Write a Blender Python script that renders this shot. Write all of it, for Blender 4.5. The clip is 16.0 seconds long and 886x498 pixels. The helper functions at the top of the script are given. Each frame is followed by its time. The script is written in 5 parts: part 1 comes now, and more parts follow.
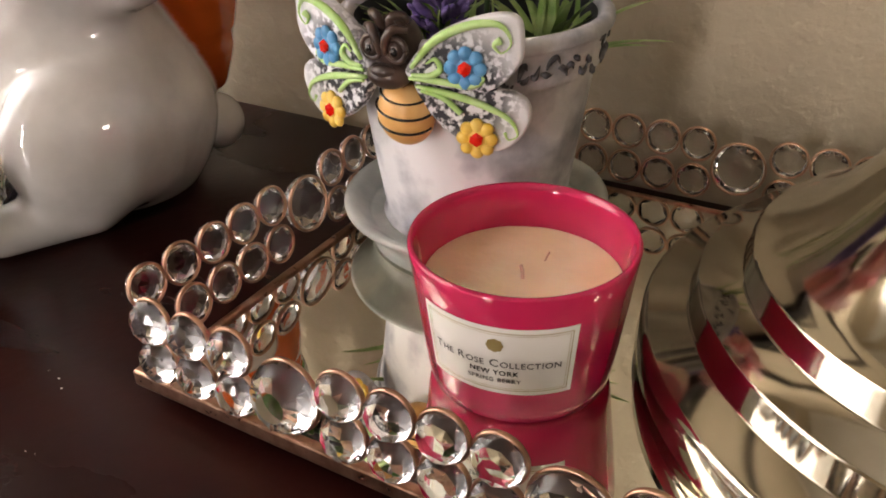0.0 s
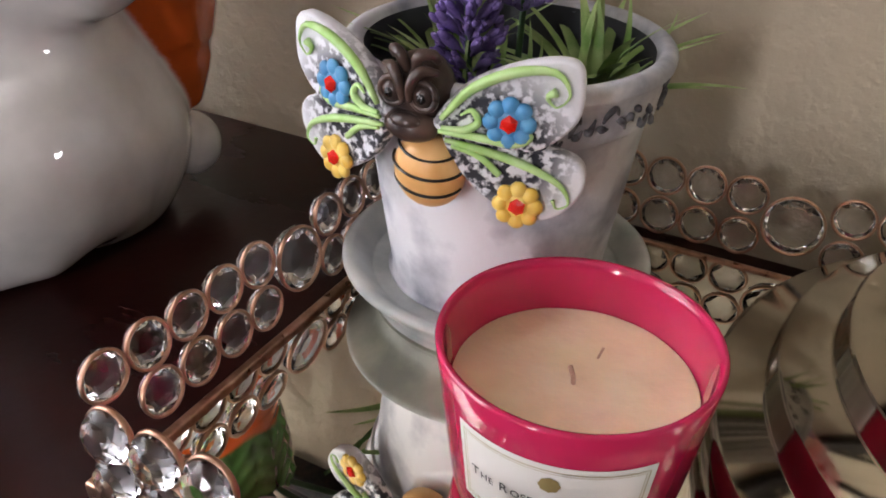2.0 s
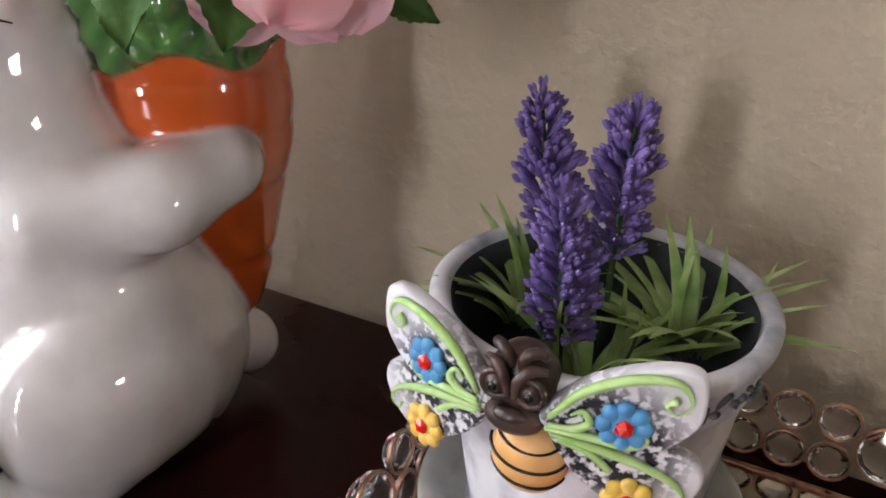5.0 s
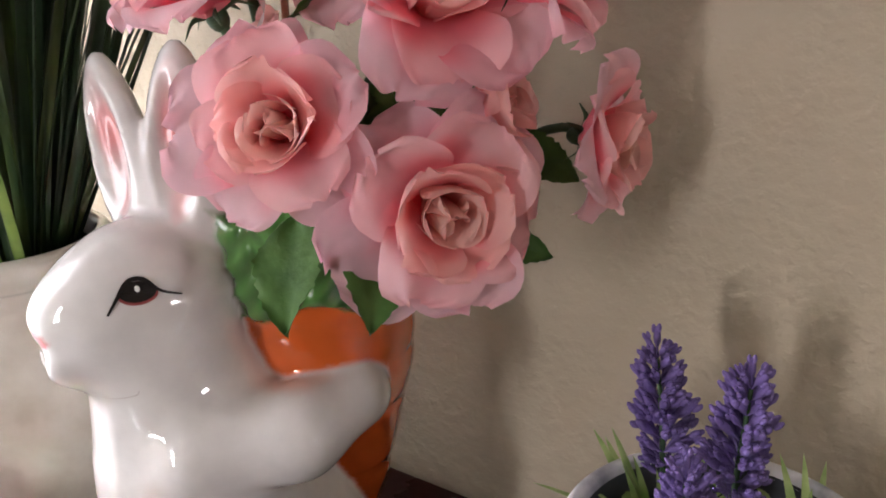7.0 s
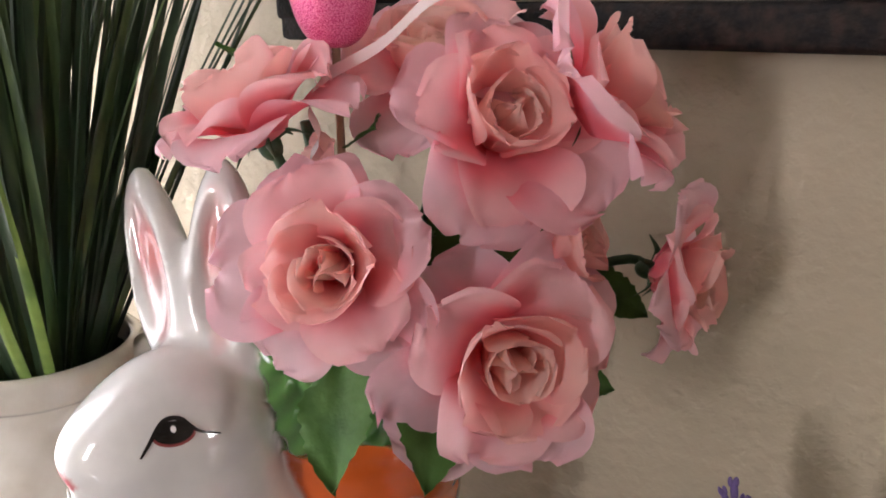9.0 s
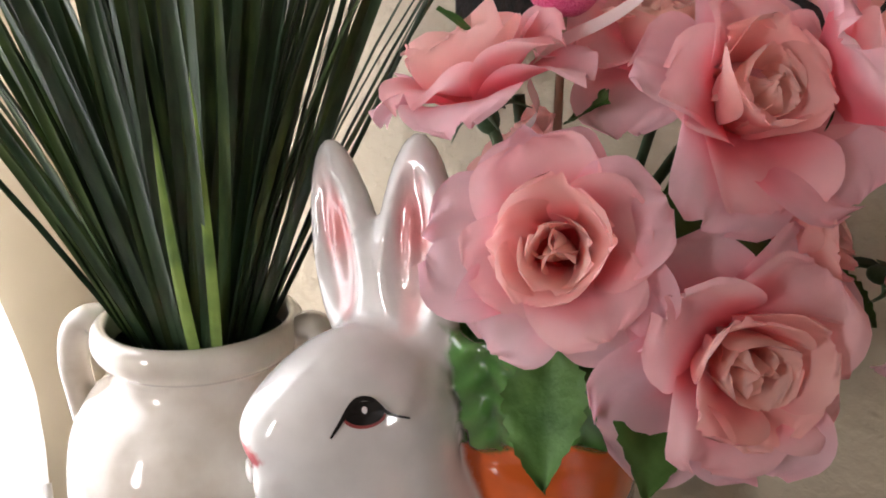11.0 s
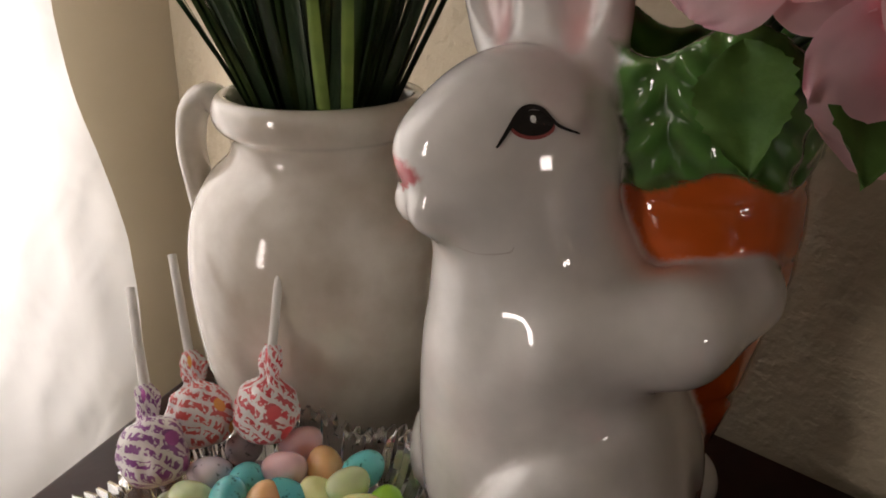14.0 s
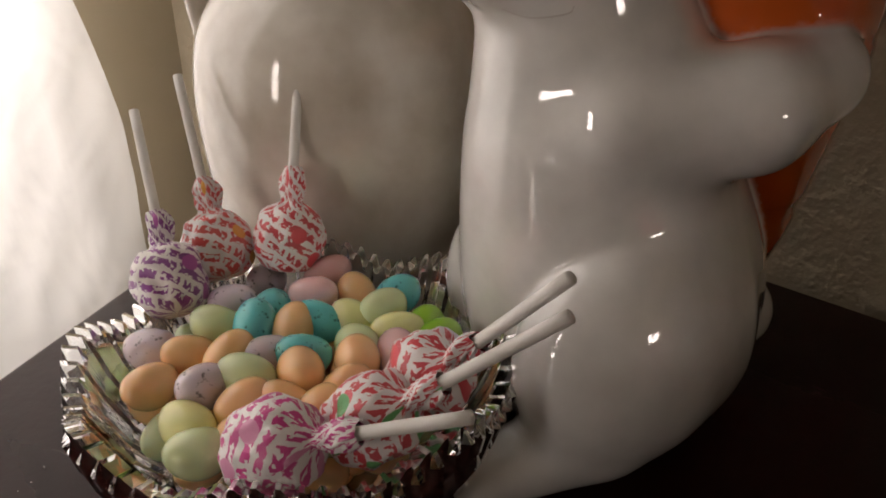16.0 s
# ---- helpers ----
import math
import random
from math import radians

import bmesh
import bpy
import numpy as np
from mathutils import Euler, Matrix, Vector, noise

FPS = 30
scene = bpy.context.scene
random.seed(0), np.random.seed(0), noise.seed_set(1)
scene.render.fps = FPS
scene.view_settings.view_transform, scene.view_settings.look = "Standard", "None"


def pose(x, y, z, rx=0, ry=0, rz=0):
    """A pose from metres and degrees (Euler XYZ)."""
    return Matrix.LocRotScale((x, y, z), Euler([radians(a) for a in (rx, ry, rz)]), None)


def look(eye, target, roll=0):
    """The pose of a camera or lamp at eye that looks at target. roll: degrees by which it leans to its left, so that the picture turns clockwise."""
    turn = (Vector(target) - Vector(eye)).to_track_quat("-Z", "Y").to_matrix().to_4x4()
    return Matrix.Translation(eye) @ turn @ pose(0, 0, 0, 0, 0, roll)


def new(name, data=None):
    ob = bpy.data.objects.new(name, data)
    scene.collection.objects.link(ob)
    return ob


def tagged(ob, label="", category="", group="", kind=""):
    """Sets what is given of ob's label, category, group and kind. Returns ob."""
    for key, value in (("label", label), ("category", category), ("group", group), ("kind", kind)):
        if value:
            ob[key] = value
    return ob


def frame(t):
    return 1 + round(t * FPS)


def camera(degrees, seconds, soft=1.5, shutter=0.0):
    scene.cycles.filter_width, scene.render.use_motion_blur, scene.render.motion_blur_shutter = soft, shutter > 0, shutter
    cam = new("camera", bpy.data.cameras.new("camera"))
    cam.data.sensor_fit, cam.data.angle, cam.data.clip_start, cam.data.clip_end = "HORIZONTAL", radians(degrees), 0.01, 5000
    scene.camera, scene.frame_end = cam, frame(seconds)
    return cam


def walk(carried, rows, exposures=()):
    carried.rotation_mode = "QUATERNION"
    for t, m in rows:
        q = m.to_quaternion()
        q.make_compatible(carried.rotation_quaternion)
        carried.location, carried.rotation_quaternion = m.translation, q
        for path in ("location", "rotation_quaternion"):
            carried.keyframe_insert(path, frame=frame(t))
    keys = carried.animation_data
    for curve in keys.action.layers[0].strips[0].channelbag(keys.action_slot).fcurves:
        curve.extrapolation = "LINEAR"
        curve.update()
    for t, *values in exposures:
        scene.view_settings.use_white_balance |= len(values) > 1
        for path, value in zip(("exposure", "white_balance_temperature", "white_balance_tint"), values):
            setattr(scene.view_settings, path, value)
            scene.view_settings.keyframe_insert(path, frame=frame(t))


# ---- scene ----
cam = camera(56.6, 16.0, soft=1.8)
METRES, EYE, TILT, LEAN, TURN = 0.47, 0.2055, -31.0, 1.3, 30.0
ROWS = [
    (0.0, 0.0, 0.0, 0.0, 0.0, 0.0, -0.0),
    (0.5, -0.0168, 0.0573, 0.008, -1.16, -1.27, 0.33),
    (1.0, -0.0336, 0.0919, 0.0177, -1.65, -2.03, -0.14),
    (1.5, -0.0396, 0.107, 0.0423, -2.05, -1.79, -0.84),
    (2.0, -0.0432, 0.1177, 0.0652, -2.51, -0.92, -1.39),
    (2.5, -0.0469, 0.1223, 0.0967, -2.83, 0.19, -1.37),
    (3.0, -0.0531, 0.125, 0.1193, -2.6, 1.27, -1.29),
    (5.5, -0.1115, 0.1379, 0.2217, -0.8, 5.31, -1.4),
    (6.0, -0.1301, 0.1055, 0.2462, 1.13, 6.62, -1.35),
    (6.5, -0.1407, 0.0808, 0.2816, 2.78, 8.29, -1.42),
    (7.0, -0.1434, 0.0801, 0.3179, 3.27, 9.71, -1.66),
    (7.5, -0.1477, 0.0837, 0.3461, 3.23, 10.63, -1.82),
    (8.0, -0.1478, 0.0956, 0.3713, 3.44, 11.53, -1.77),
    (10.5, -0.2357, 0.1389, 0.4074, 7.61, 14.34, -6.94),
    (11.0, -0.2702, 0.1371, 0.3713, 9.07, 13.44, -7.64),
    (11.5, -0.2879, 0.1325, 0.3428, 9.92, 12.8, -7.77),
    (12.0, -0.302, 0.1471, 0.3125, 10.61, 11.9, -7.81),
    (12.5, -0.3038, 0.1695, 0.2942, 11.12, 11.08, -8.2),
    (13.0, -0.3127, 0.1847, 0.2747, 11.44, 10.39, -8.92),
    (13.5, -0.3265, 0.193, 0.2493, 11.86, 9.59, -9.46),
    (14.0, -0.3389, 0.198, 0.2238, 12.41, 8.38, -9.19),
    (14.5, -0.3488, 0.2164, 0.202, 12.68, 7.11, -8.78),
    (15.0, -0.354, 0.231, 0.1709, 12.38, 6.0, -8.59),
    (15.5, -0.3637, 0.2406, 0.1482, 12.15, 4.79, -8.34),
    (16.0, -0.3757, 0.2613, 0.132, 11.99, 3.59, -7.75),
]
EXPOSURES = [(0.0, 0.2, 6900, 13), (1.0, 0.2, 6300, 13), (2.5, 0.25, 5950, 13), (5.5, 0.25, 5950, 13), (8.0, 0.12, 6200, 13), (10.5, 0.2, 6100, 11), (11.2, -0.08, 6300, 12), (12.5, -0.82, 6650, 13), (14.0, -1.3, 7000, 13), (16.0, -1.42, 7100, 13)]
walk(cam, [(t, pose(0, 0, EYE, TILT, LEAN, TURN) @ pose(METRES * x, METRES * y, METRES * z, 90 + pitch, roll, yaw)) for t, x, y, z, yaw, pitch, roll in ROWS], EXPOSURES)

# ---- light ----
world = bpy.data.worlds.new("sky")
scene.world = world
world.use_nodes = True
wn = world.node_tree
sky = wn.nodes.new("ShaderNodeTexSky")
sky.sky_type, sky.sun_disc = "NISHITA", False
sky.sun_elevation, sky.sun_rotation = radians(38), radians(250)
wn.links.new(sky.outputs[0], wn.nodes["Background"].inputs[0])
wn.nodes["Background"].inputs[1].default_value = 0.07


def area_lamp(name, place, target, width, height, watts, colour):
    data = bpy.data.lights.new(name, "AREA")
    data.shape, data.size, data.size_y, data.energy, data.color = "RECTANGLE", width, height, watts, colour
    ob = new(name, data)
    ob.matrix_world = look(place, target)
    return ob


sun_data = bpy.data.lights.new("sun", "SUN")
sun_data.energy, sun_data.angle, sun_data.color = 1.0, radians(10), (1.0, 0.95, 0.88)
new("sun", sun_data).matrix_world = look((-4, -1.5, 4.5), (0, 0, 0))
area_lamp("window_light", (-1.03, -0.145, 0.45), (0.0, -0.145, 0.25), 0.8, 1.1, 43.0, (1.0, 0.95, 0.97))
area_lamp("far_window_light", (-0.5, -3.02, 0.6), (-0.3, 0.2, 0.2), 0.24, 1.2, 38.0, (1.0, 0.93, 0.9))
area_lamp("east_window_light", (3.57, 0.0, 0.25), (0.0, 0.1, 0.2), 0.5, 0.3, 17.0, (1.0, 0.93, 0.9))


# ---- materials ----
def material(name, colour, rough=0.5, metal=0.0, **more):
    m = bpy.data.materials.new(name)
    m.use_nodes = True
    b = m.node_tree.nodes["Principled BSDF"]
    b.inputs["Base Color"].default_value = (*colour, 1)
    b.inputs["Roughness"].default_value = rough
    b.inputs["Metallic"].default_value = metal
    for k, v in more.items():
        b.inputs[k.replace("_", " ")].default_value = v
    return m


def mix_noise(m, low, high, scale=40.0, detail=6.0, bump=0.0, bump_scale=None, stretch=(1, 1, 1), rough=None, sharp=(0.3, 0.7), dist=0.002):
    """Colour that wanders between two tones over the thing's own space, with a fine relief."""
    t = m.node_tree
    b = t.nodes["Principled BSDF"]
    co = t.nodes.new("ShaderNodeTexCoord")
    mp = t.nodes.new("ShaderNodeMapping")
    mp.inputs["Scale"].default_value = stretch
    t.links.new(co.outputs["Object"], mp.inputs["Vector"])
    n = t.nodes.new("ShaderNodeTexNoise")
    n.inputs["Scale"].default_value, n.inputs["Detail"].default_value = scale, detail
    t.links.new(mp.outputs[0], n.inputs["Vector"])
    r = t.nodes.new("ShaderNodeValToRGB")
    r.color_ramp.elements[0].position, r.color_ramp.elements[1].position = sharp
    r.color_ramp.elements[0].color, r.color_ramp.elements[1].color = (*low, 1), (*high, 1)
    t.links.new(n.outputs["Fac"], r.inputs["Fac"])
    t.links.new(r.outputs["Color"], b.inputs["Base Color"])
    if rough:
        k = t.nodes.new("ShaderNodeMapRange")
        k.inputs["To Min"].default_value, k.inputs["To Max"].default_value = rough
        t.links.new(n.outputs["Fac"], k.inputs["Value"])
        t.links.new(k.outputs[0], b.inputs["Roughness"])
    if bump:
        n2 = t.nodes.new("ShaderNodeTexNoise")
        n2.inputs["Scale"].default_value, n2.inputs["Detail"].default_value = bump_scale or scale * 3, 5
        t.links.new(co.outputs["Object"], n2.inputs["Vector"])
        bp = t.nodes.new("ShaderNodeBump")
        bp.inputs["Strength"].default_value, bp.inputs["Distance"].default_value = bump, dist
        t.links.new(n2.outputs["Fac"], bp.inputs["Height"])
        t.links.new(bp.outputs["Normal"], b.inputs["Normal"])
    return m


def painted(name, rough=0.3, attr="paint", grain=45, **more):
    """A glaze or dye whose colour is held by the mesh's colour layer."""
    m = material(name, (1, 1, 1), rough, **more)
    t = m.node_tree
    a = t.nodes.new("ShaderNodeAttribute")
    a.attribute_name = attr
    n = t.nodes.new("ShaderNodeTexNoise")
    n.inputs["Scale"].default_value, n.inputs["Detail"].default_value = grain, 6
    co = t.nodes.new("ShaderNodeTexCoord")
    t.links.new(co.outputs["Object"], n.inputs["Vector"])
    k = t.nodes.new("ShaderNodeMapRange")
    k.inputs["From Min"].default_value, k.inputs["From Max"].default_value = 0.3, 0.7
    k.inputs["To Min"].default_value, k.inputs["To Max"].default_value = 0.86, 1.06
    t.links.new(n.outputs["Fac"], k.inputs["Value"])
    v = t.nodes.new("ShaderNodeVectorMath")
    v.operation = "SCALE"
    t.links.new(a.outputs["Color"], v.inputs[0])
    t.links.new(k.outputs[0], v.inputs["Scale"])
    t.links.new(v.outputs[0], t.nodes["Principled BSDF"].inputs["Base Color"])
    return m


WALL = mix_noise(material("plaster", (0.6, 0.5, 0.36), 0.75), (0.44, 0.38, 0.275), (0.515, 0.445, 0.33), 9, 5, bump=0.9, bump_scale=95, dist=0.0035)
wt = WALL.node_tree
w_old = wt.nodes["Principled BSDF"].inputs["Normal"].links[0].from_node
w_co, w_n, w_r, w_b = wt.nodes.new("ShaderNodeTexCoord"), wt.nodes.new("ShaderNodeTexNoise"), wt.nodes.new("ShaderNodeMapRange"), wt.nodes.new("ShaderNodeBump")
w_n.inputs["Scale"].default_value, w_n.inputs["Detail"].default_value, w_n.inputs["Distortion"].default_value = 85, 3, 0.1
w_r.interpolation_type = "SMOOTHSTEP"
w_r.inputs["From Min"].default_value, w_r.inputs["From Max"].default_value = 0.42, 0.62
w_b.inputs["Strength"].default_value, w_b.inputs["Distance"].default_value = 0.3, 0.0016
wt.links.new(w_co.outputs["Object"], w_n.inputs["Vector"]), wt.links.new(w_n.outputs["Fac"], w_r.inputs["Value"])
wt.links.new(w_r.outputs[0], w_b.inputs["Height"]), wt.links.new(w_b.outputs[0], w_old.inputs["Normal"])
w_old.inputs["Strength"].default_value = 0.6
WALL_PLAIN = mix_noise(material("plain_plaster", (0.6, 0.5, 0.36), 0.8), (0.44, 0.38, 0.275), (0.515, 0.445, 0.33), 6, 4)
CEILING = mix_noise(material("ceiling_paint", (0.75, 0.73, 0.68), 0.8), (0.72, 0.7, 0.65), (0.78, 0.76, 0.72), 6, 4)
FLOOR = mix_noise(material("carpet", (0.3, 0.25, 0.2), 0.9), (0.26, 0.22, 0.17), (0.34, 0.29, 0.23), 60, 6, bump=0.5)
WOOD = mix_noise(material("dark_cherry", (0.03, 0.01, 0.008), 0.22, Coat_Weight=0.02, Coat_Roughness=0.12, Specular_IOR_Level=0.11), (0.013, 0.0032, 0.0028), (0.026, 0.0055, 0.0042), 6, 8, stretch=(1, 3, 3), rough=(0.2, 0.36), bump=0.06, bump_scale=160)
WHITE_TRIM = mix_noise(material("white_trim", (0.8, 0.8, 0.78), 0.4), (0.76, 0.76, 0.74), (0.82, 0.82, 0.8), 20)
GLAZE = painted("white_glaze", 0.05, Coat_Weight=0.7, Coat_Roughness=0.03, Specular_IOR_Level=0.7)
INK = material("black_ink", (0.012, 0.01, 0.01), 0.25)
EYE_RED = material("eye_rim_red", (0.3, 0.06, 0.06), 0.3)
EYE_SPARK = material("eye_white_dot", (0.85, 0.85, 0.85), 0.3)
CREAM = mix_noise(material("cream_crackle_glaze", (0.75, 0.7, 0.62), 0.14, Coat_Weight=0.7, Coat_Roughness=0.05), (0.58, 0.52, 0.44), (0.82, 0.78, 0.71), 34, 10, bump=0.05, bump_scale=240, rough=(0.05, 0.13))
VASE_INSIDE_SHADE = material("vase_inside_shade", (0.02, 0.02, 0.018), 0.8)
MIRROR = material("mirror_glass", (0.86, 0.84, 0.74), 0.015, 1.0)
COPPER = mix_noise(material("rose_copper", (0.5, 0.3, 0.2), 0.28, 1.0), (0.36, 0.2, 0.13), (0.62, 0.4, 0.28), 220, 4, rough=(0.2, 0.42))
SILVER = mix_noise(material("polished_silver", (0.75, 0.7, 0.6), 0.06, 1.0), (0.41, 0.365, 0.28), (0.52, 0.475, 0.38), 30, 5, rough=(0.04, 0.12))
GLASS = material("clear_crystal", (0.97, 0.97, 0.97), 0.015, 0.0, Transmission_Weight=1.0, IOR=1.52)
BOWL_GLASS = material("bowl_crystal", (0.97, 0.975, 0.98), 0.015, 0.0, Transmission_Weight=1.0, IOR=1.5)
PINK_GLASS = mix_noise(material("pink_glass", (0.78, 0.03, 0.14), 0.1, 0.0, Transmission_Weight=0.35, IOR=1.45, Coat_Weight=0.4), (0.70, 0.02, 0.115), (0.82, 0.04, 0.16), 18, 4)
WAX = mix_noise(material("cream_wax", (0.85, 0.72, 0.52), 0.45, 0.0, Subsurface_Weight=0.25, Subsurface_Radius=(0.01, 0.006, 0.003), Subsurface_Scale=0.5), (0.82, 0.62, 0.40), (0.9, 0.72, 0.50), 60, 6, bump=0.25, bump_scale=160)
PAPER = mix_noise(material("label_paper", (0.8, 0.78, 0.74), 0.6), (0.78, 0.76, 0.71), (0.82, 0.8, 0.76), 80)
GOLD_INK = material("gold_ink", (0.42, 0.33, 0.14), 0.35, 0.7)
GREY_INK = material("grey_ink", (0.07, 0.066, 0.06), 0.6)
WICK = material("wick_char", (0.55, 0.33, 0.24), 0.9)
POT = mix_noise(material("washed_pot", (0.6, 0.6, 0.63), 0.6), (0.30, 0.31, 0.37), (0.78, 0.79, 0.82), 34, 12, bump=0.3, bump_scale=260, sharp=(0.33, 0.53), dist=0.001)
POT_DARK = mix_noise(material("pot_dark_relief", (0.08, 0.08, 0.09), 0.7), (0.03, 0.03, 0.035), (0.3, 0.3, 0.33), 160, 6, sharp=(0.4, 0.75))
# the pot's hollow: its shade is put into this near-black colour
POT_INSIDE_SHADE = mix_noise(material("pot_inside", (0.05, 0.055, 0.065), 0.7), (0.03, 0.034, 0.042), (0.075, 0.08, 0.095), 50)
SAUCER = mix_noise(material("grey_saucer", (0.5, 0.52, 0.49), 0.6), (0.34, 0.37, 0.36), (0.62, 0.63, 0.59), 34, 8, sharp=(0.35, 0.65), bump=0.2, bump_scale=200, dist=0.001)
WING = mix_noise(material("wing_white_wash", (0.75, 0.75, 0.8), 0.45), (0.025, 0.025, 0.035), (0.8, 0.8, 0.85), 330, 14, sharp=(0.47, 0.56), bump=0.3, bump_scale=700, dist=0.0006)
wg = WING.node_tree
g_co, g_ab, g_di, g_mr, g_mx = (wg.nodes.new(k) for k in ("ShaderNodeTexCoord", "ShaderNodeVectorMath", "ShaderNodeVectorMath", "ShaderNodeMapRange", "ShaderNodeMix"))
g_ab.operation, g_di.operation, g_mx.data_type = "ABSOLUTE", "DISTANCE", "RGBA"
g_di.inputs[1].default_value = (0.026, 0.0, 0.103)
g_mr.inputs["From Min"].default_value, g_mr.inputs["From Max"].default_value = 0.015, 0.027
wg.links.new(g_co.outputs["Object"], g_ab.inputs[0]), wg.links.new(g_ab.outputs[0], g_di.inputs[0])
wg.links.new(g_di.outputs["Value"], g_mr.inputs["Value"]), wg.links.new(g_mr.outputs[0], g_mx.inputs["Factor"])
g_in = wg.nodes["Principled BSDF"].inputs["Base Color"]
wg.links.new(g_in.links[0].from_socket, g_mx.inputs[6])
g_mx.inputs[7].default_value = (0.77, 0.77, 0.81, 1)
wg.links.new(g_mx.outputs[2], g_in)
LIME = mix_noise(material("lime_paint", (0.4, 0.65, 0.2), 0.4), (0.34, 0.6, 0.14), (0.56, 0.76, 0.36), 130)
BLUE = mix_noise(material("blue_paint", (0.07, 0.27, 0.55), 0.35), (0.05, 0.22, 0.48), (0.12, 0.36, 0.62), 120)
YELLOW = mix_noise(material("yellow_paint", (0.8, 0.55, 0.08), 0.35), (0.75, 0.45, 0.04), (0.85, 0.62, 0.16), 120)
AMBER = mix_noise(material("amber_paint", (0.75, 0.42, 0.14), 0.4), (0.68, 0.34, 0.09), (0.82, 0.52, 0.22), 90)
BEE_BROWN = mix_noise(material("bee_brown", (0.05, 0.032, 0.028), 0.3), (0.025, 0.017, 0.016), (0.1, 0.06, 0.045), 110)
RED_GEM = material("red_gem", (0.75, 0.012, 0.005), 0.05, 0.0, Coat_Weight=1.0)
PETAL = painted("rose_petal", 0.55, grain=1.6)
pt = PETAL.node_tree
p_tr, p_mx = pt.nodes.new("ShaderNodeBsdfTranslucent"), pt.nodes.new("ShaderNodeMixShader")
pt.links.new(pt.nodes["Principled BSDF"].inputs["Base Color"].links[0].from_socket, p_tr.inputs[0])
p_mx.inputs[0].default_value = 0.55
pt.links.new(pt.nodes["Principled BSDF"].outputs[0], p_mx.inputs[1])
pt.links.new(p_tr.outputs[0], p_mx.inputs[2])
pt.links.new(p_mx.outputs[0], pt.nodes["Material Output"].inputs["Surface"])
LEAF = mix_noise(material("rose_leaf", (0.05, 0.13, 0.035), 0.55, Specular_IOR_Level=0.25), (0.028, 0.082, 0.013), (0.07, 0.155, 0.03), 60, 6, bump=0.3, bump_scale=200)
STEM = mix_noise(material("stem_green", (0.03, 0.08, 0.03), 0.5), (0.02, 0.06, 0.02), (0.05, 0.11, 0.04), 60)
STEM_TAN = material("pick_tan", (0.45, 0.36, 0.24), 0.6)
GRASS = mix_noise(material("grass_dark", (0.03, 0.06, 0.025), 0.4), (0.018, 0.042, 0.02), (0.052, 0.095, 0.042), 30, 4, stretch=(8, 8, 1))
GRASS_MID = mix_noise(material("grass_mid", (0.06, 0.1, 0.03), 0.4), (0.03, 0.065, 0.02), (0.1, 0.15, 0.045), 26, 4, stretch=(8, 8, 1))
GRASS_TIP = mix_noise(material("grass_lime", (0.14, 0.27, 0.05), 0.45), (0.06, 0.14, 0.03), (0.40, 0.56, 0.12), 24, 3)
TUFT = mix_noise(material("tuft_green", (0.22, 0.36, 0.1), 0.5), (0.16, 0.30, 0.06), (0.56, 0.68, 0.30), 60)
LAVENDER = mix_noise(material("lavender_purple", (0.16, 0.09, 0.36), 0.6), (0.06, 0.035, 0.15), (0.27, 0.19, 0.5), 70, 5)
GLITTER = mix_noise(material("pink_glitter", (0.85, 0.08, 0.3), 0.25, 0.2), (0.7, 0.03, 0.2), (0.95, 0.35, 0.55), 2600, 3, bump=0.35, bump_scale=2800, rough=(0.1, 0.5), sharp=(0.4, 0.66), dist=0.0008)
RIBBON = material("sheer_ribbon", (0.85, 0.75, 0.74), 0.5, 0.0, Transmission_Weight=0.3)
IRON = mix_noise(material("dark_iron", (0.03, 0.026, 0.03), 0.65, 0.0, Specular_IOR_Level=0.2), (0.006, 0.005, 0.006), (0.04, 0.024, 0.018), 150, 7, bump=0.5, bump_scale=320, sharp=(0.4, 0.75))
STICK = mix_noise(material("paper_stick", (0.78, 0.76, 0.72), 0.6), (0.74, 0.72, 0.68), (0.82, 0.8, 0.77), 90)
CURTAIN = bpy.data.materials.new("sheer_curtain")
CURTAIN.use_nodes = True
ct = CURTAIN.node_tree
ct.nodes.remove(ct.nodes["Principled BSDF"])
c1, c2, cm = ct.nodes.new("ShaderNodeBsdfDiffuse"), ct.nodes.new("ShaderNodeBsdfTranslucent"), ct.nodes.new("ShaderNodeMixShader")
c1.inputs[0].default_value, c2.inputs[0].default_value, cm.inputs[0].default_value = (0.85, 0.85, 0.82, 1), (0.88, 0.88, 0.86, 1), 0.45
cn, cb = ct.nodes.new("ShaderNodeTexNoise"), ct.nodes.new("ShaderNodeBump")
cn.inputs["Scale"].default_value, cb.inputs["Strength"].default_value, cb.inputs["Distance"].default_value = 13, 0.8, 0.012
cn.inputs["Detail"].default_value, cn.inputs["Distortion"].default_value = 2, 0.5
cg, cr, cc = ct.nodes.new("ShaderNodeTexNoise"), ct.nodes.new("ShaderNodeMapRange"), ct.nodes.new("ShaderNodeTexCoord")
cp = ct.nodes.new("ShaderNodeMapping")
cp.inputs["Scale"].default_value = (1, 11, 4)
ct.links.new(cc.outputs["Object"], cp.inputs[0]), ct.links.new(cp.outputs[0], cg.inputs["Vector"]), ct.links.new(cc.outputs["Object"], cn.inputs["Vector"])
cg.inputs["Scale"].default_value, cg.inputs["Detail"].default_value, cg.inputs["Distortion"].default_value = 1.0, 2, 0.2
cr.inputs["From Min"].default_value, cr.inputs["From Max"].default_value = 0.3, 0.7
cr.inputs["To Min"].default_value, cr.inputs["To Max"].default_value = 0.34, 0.46
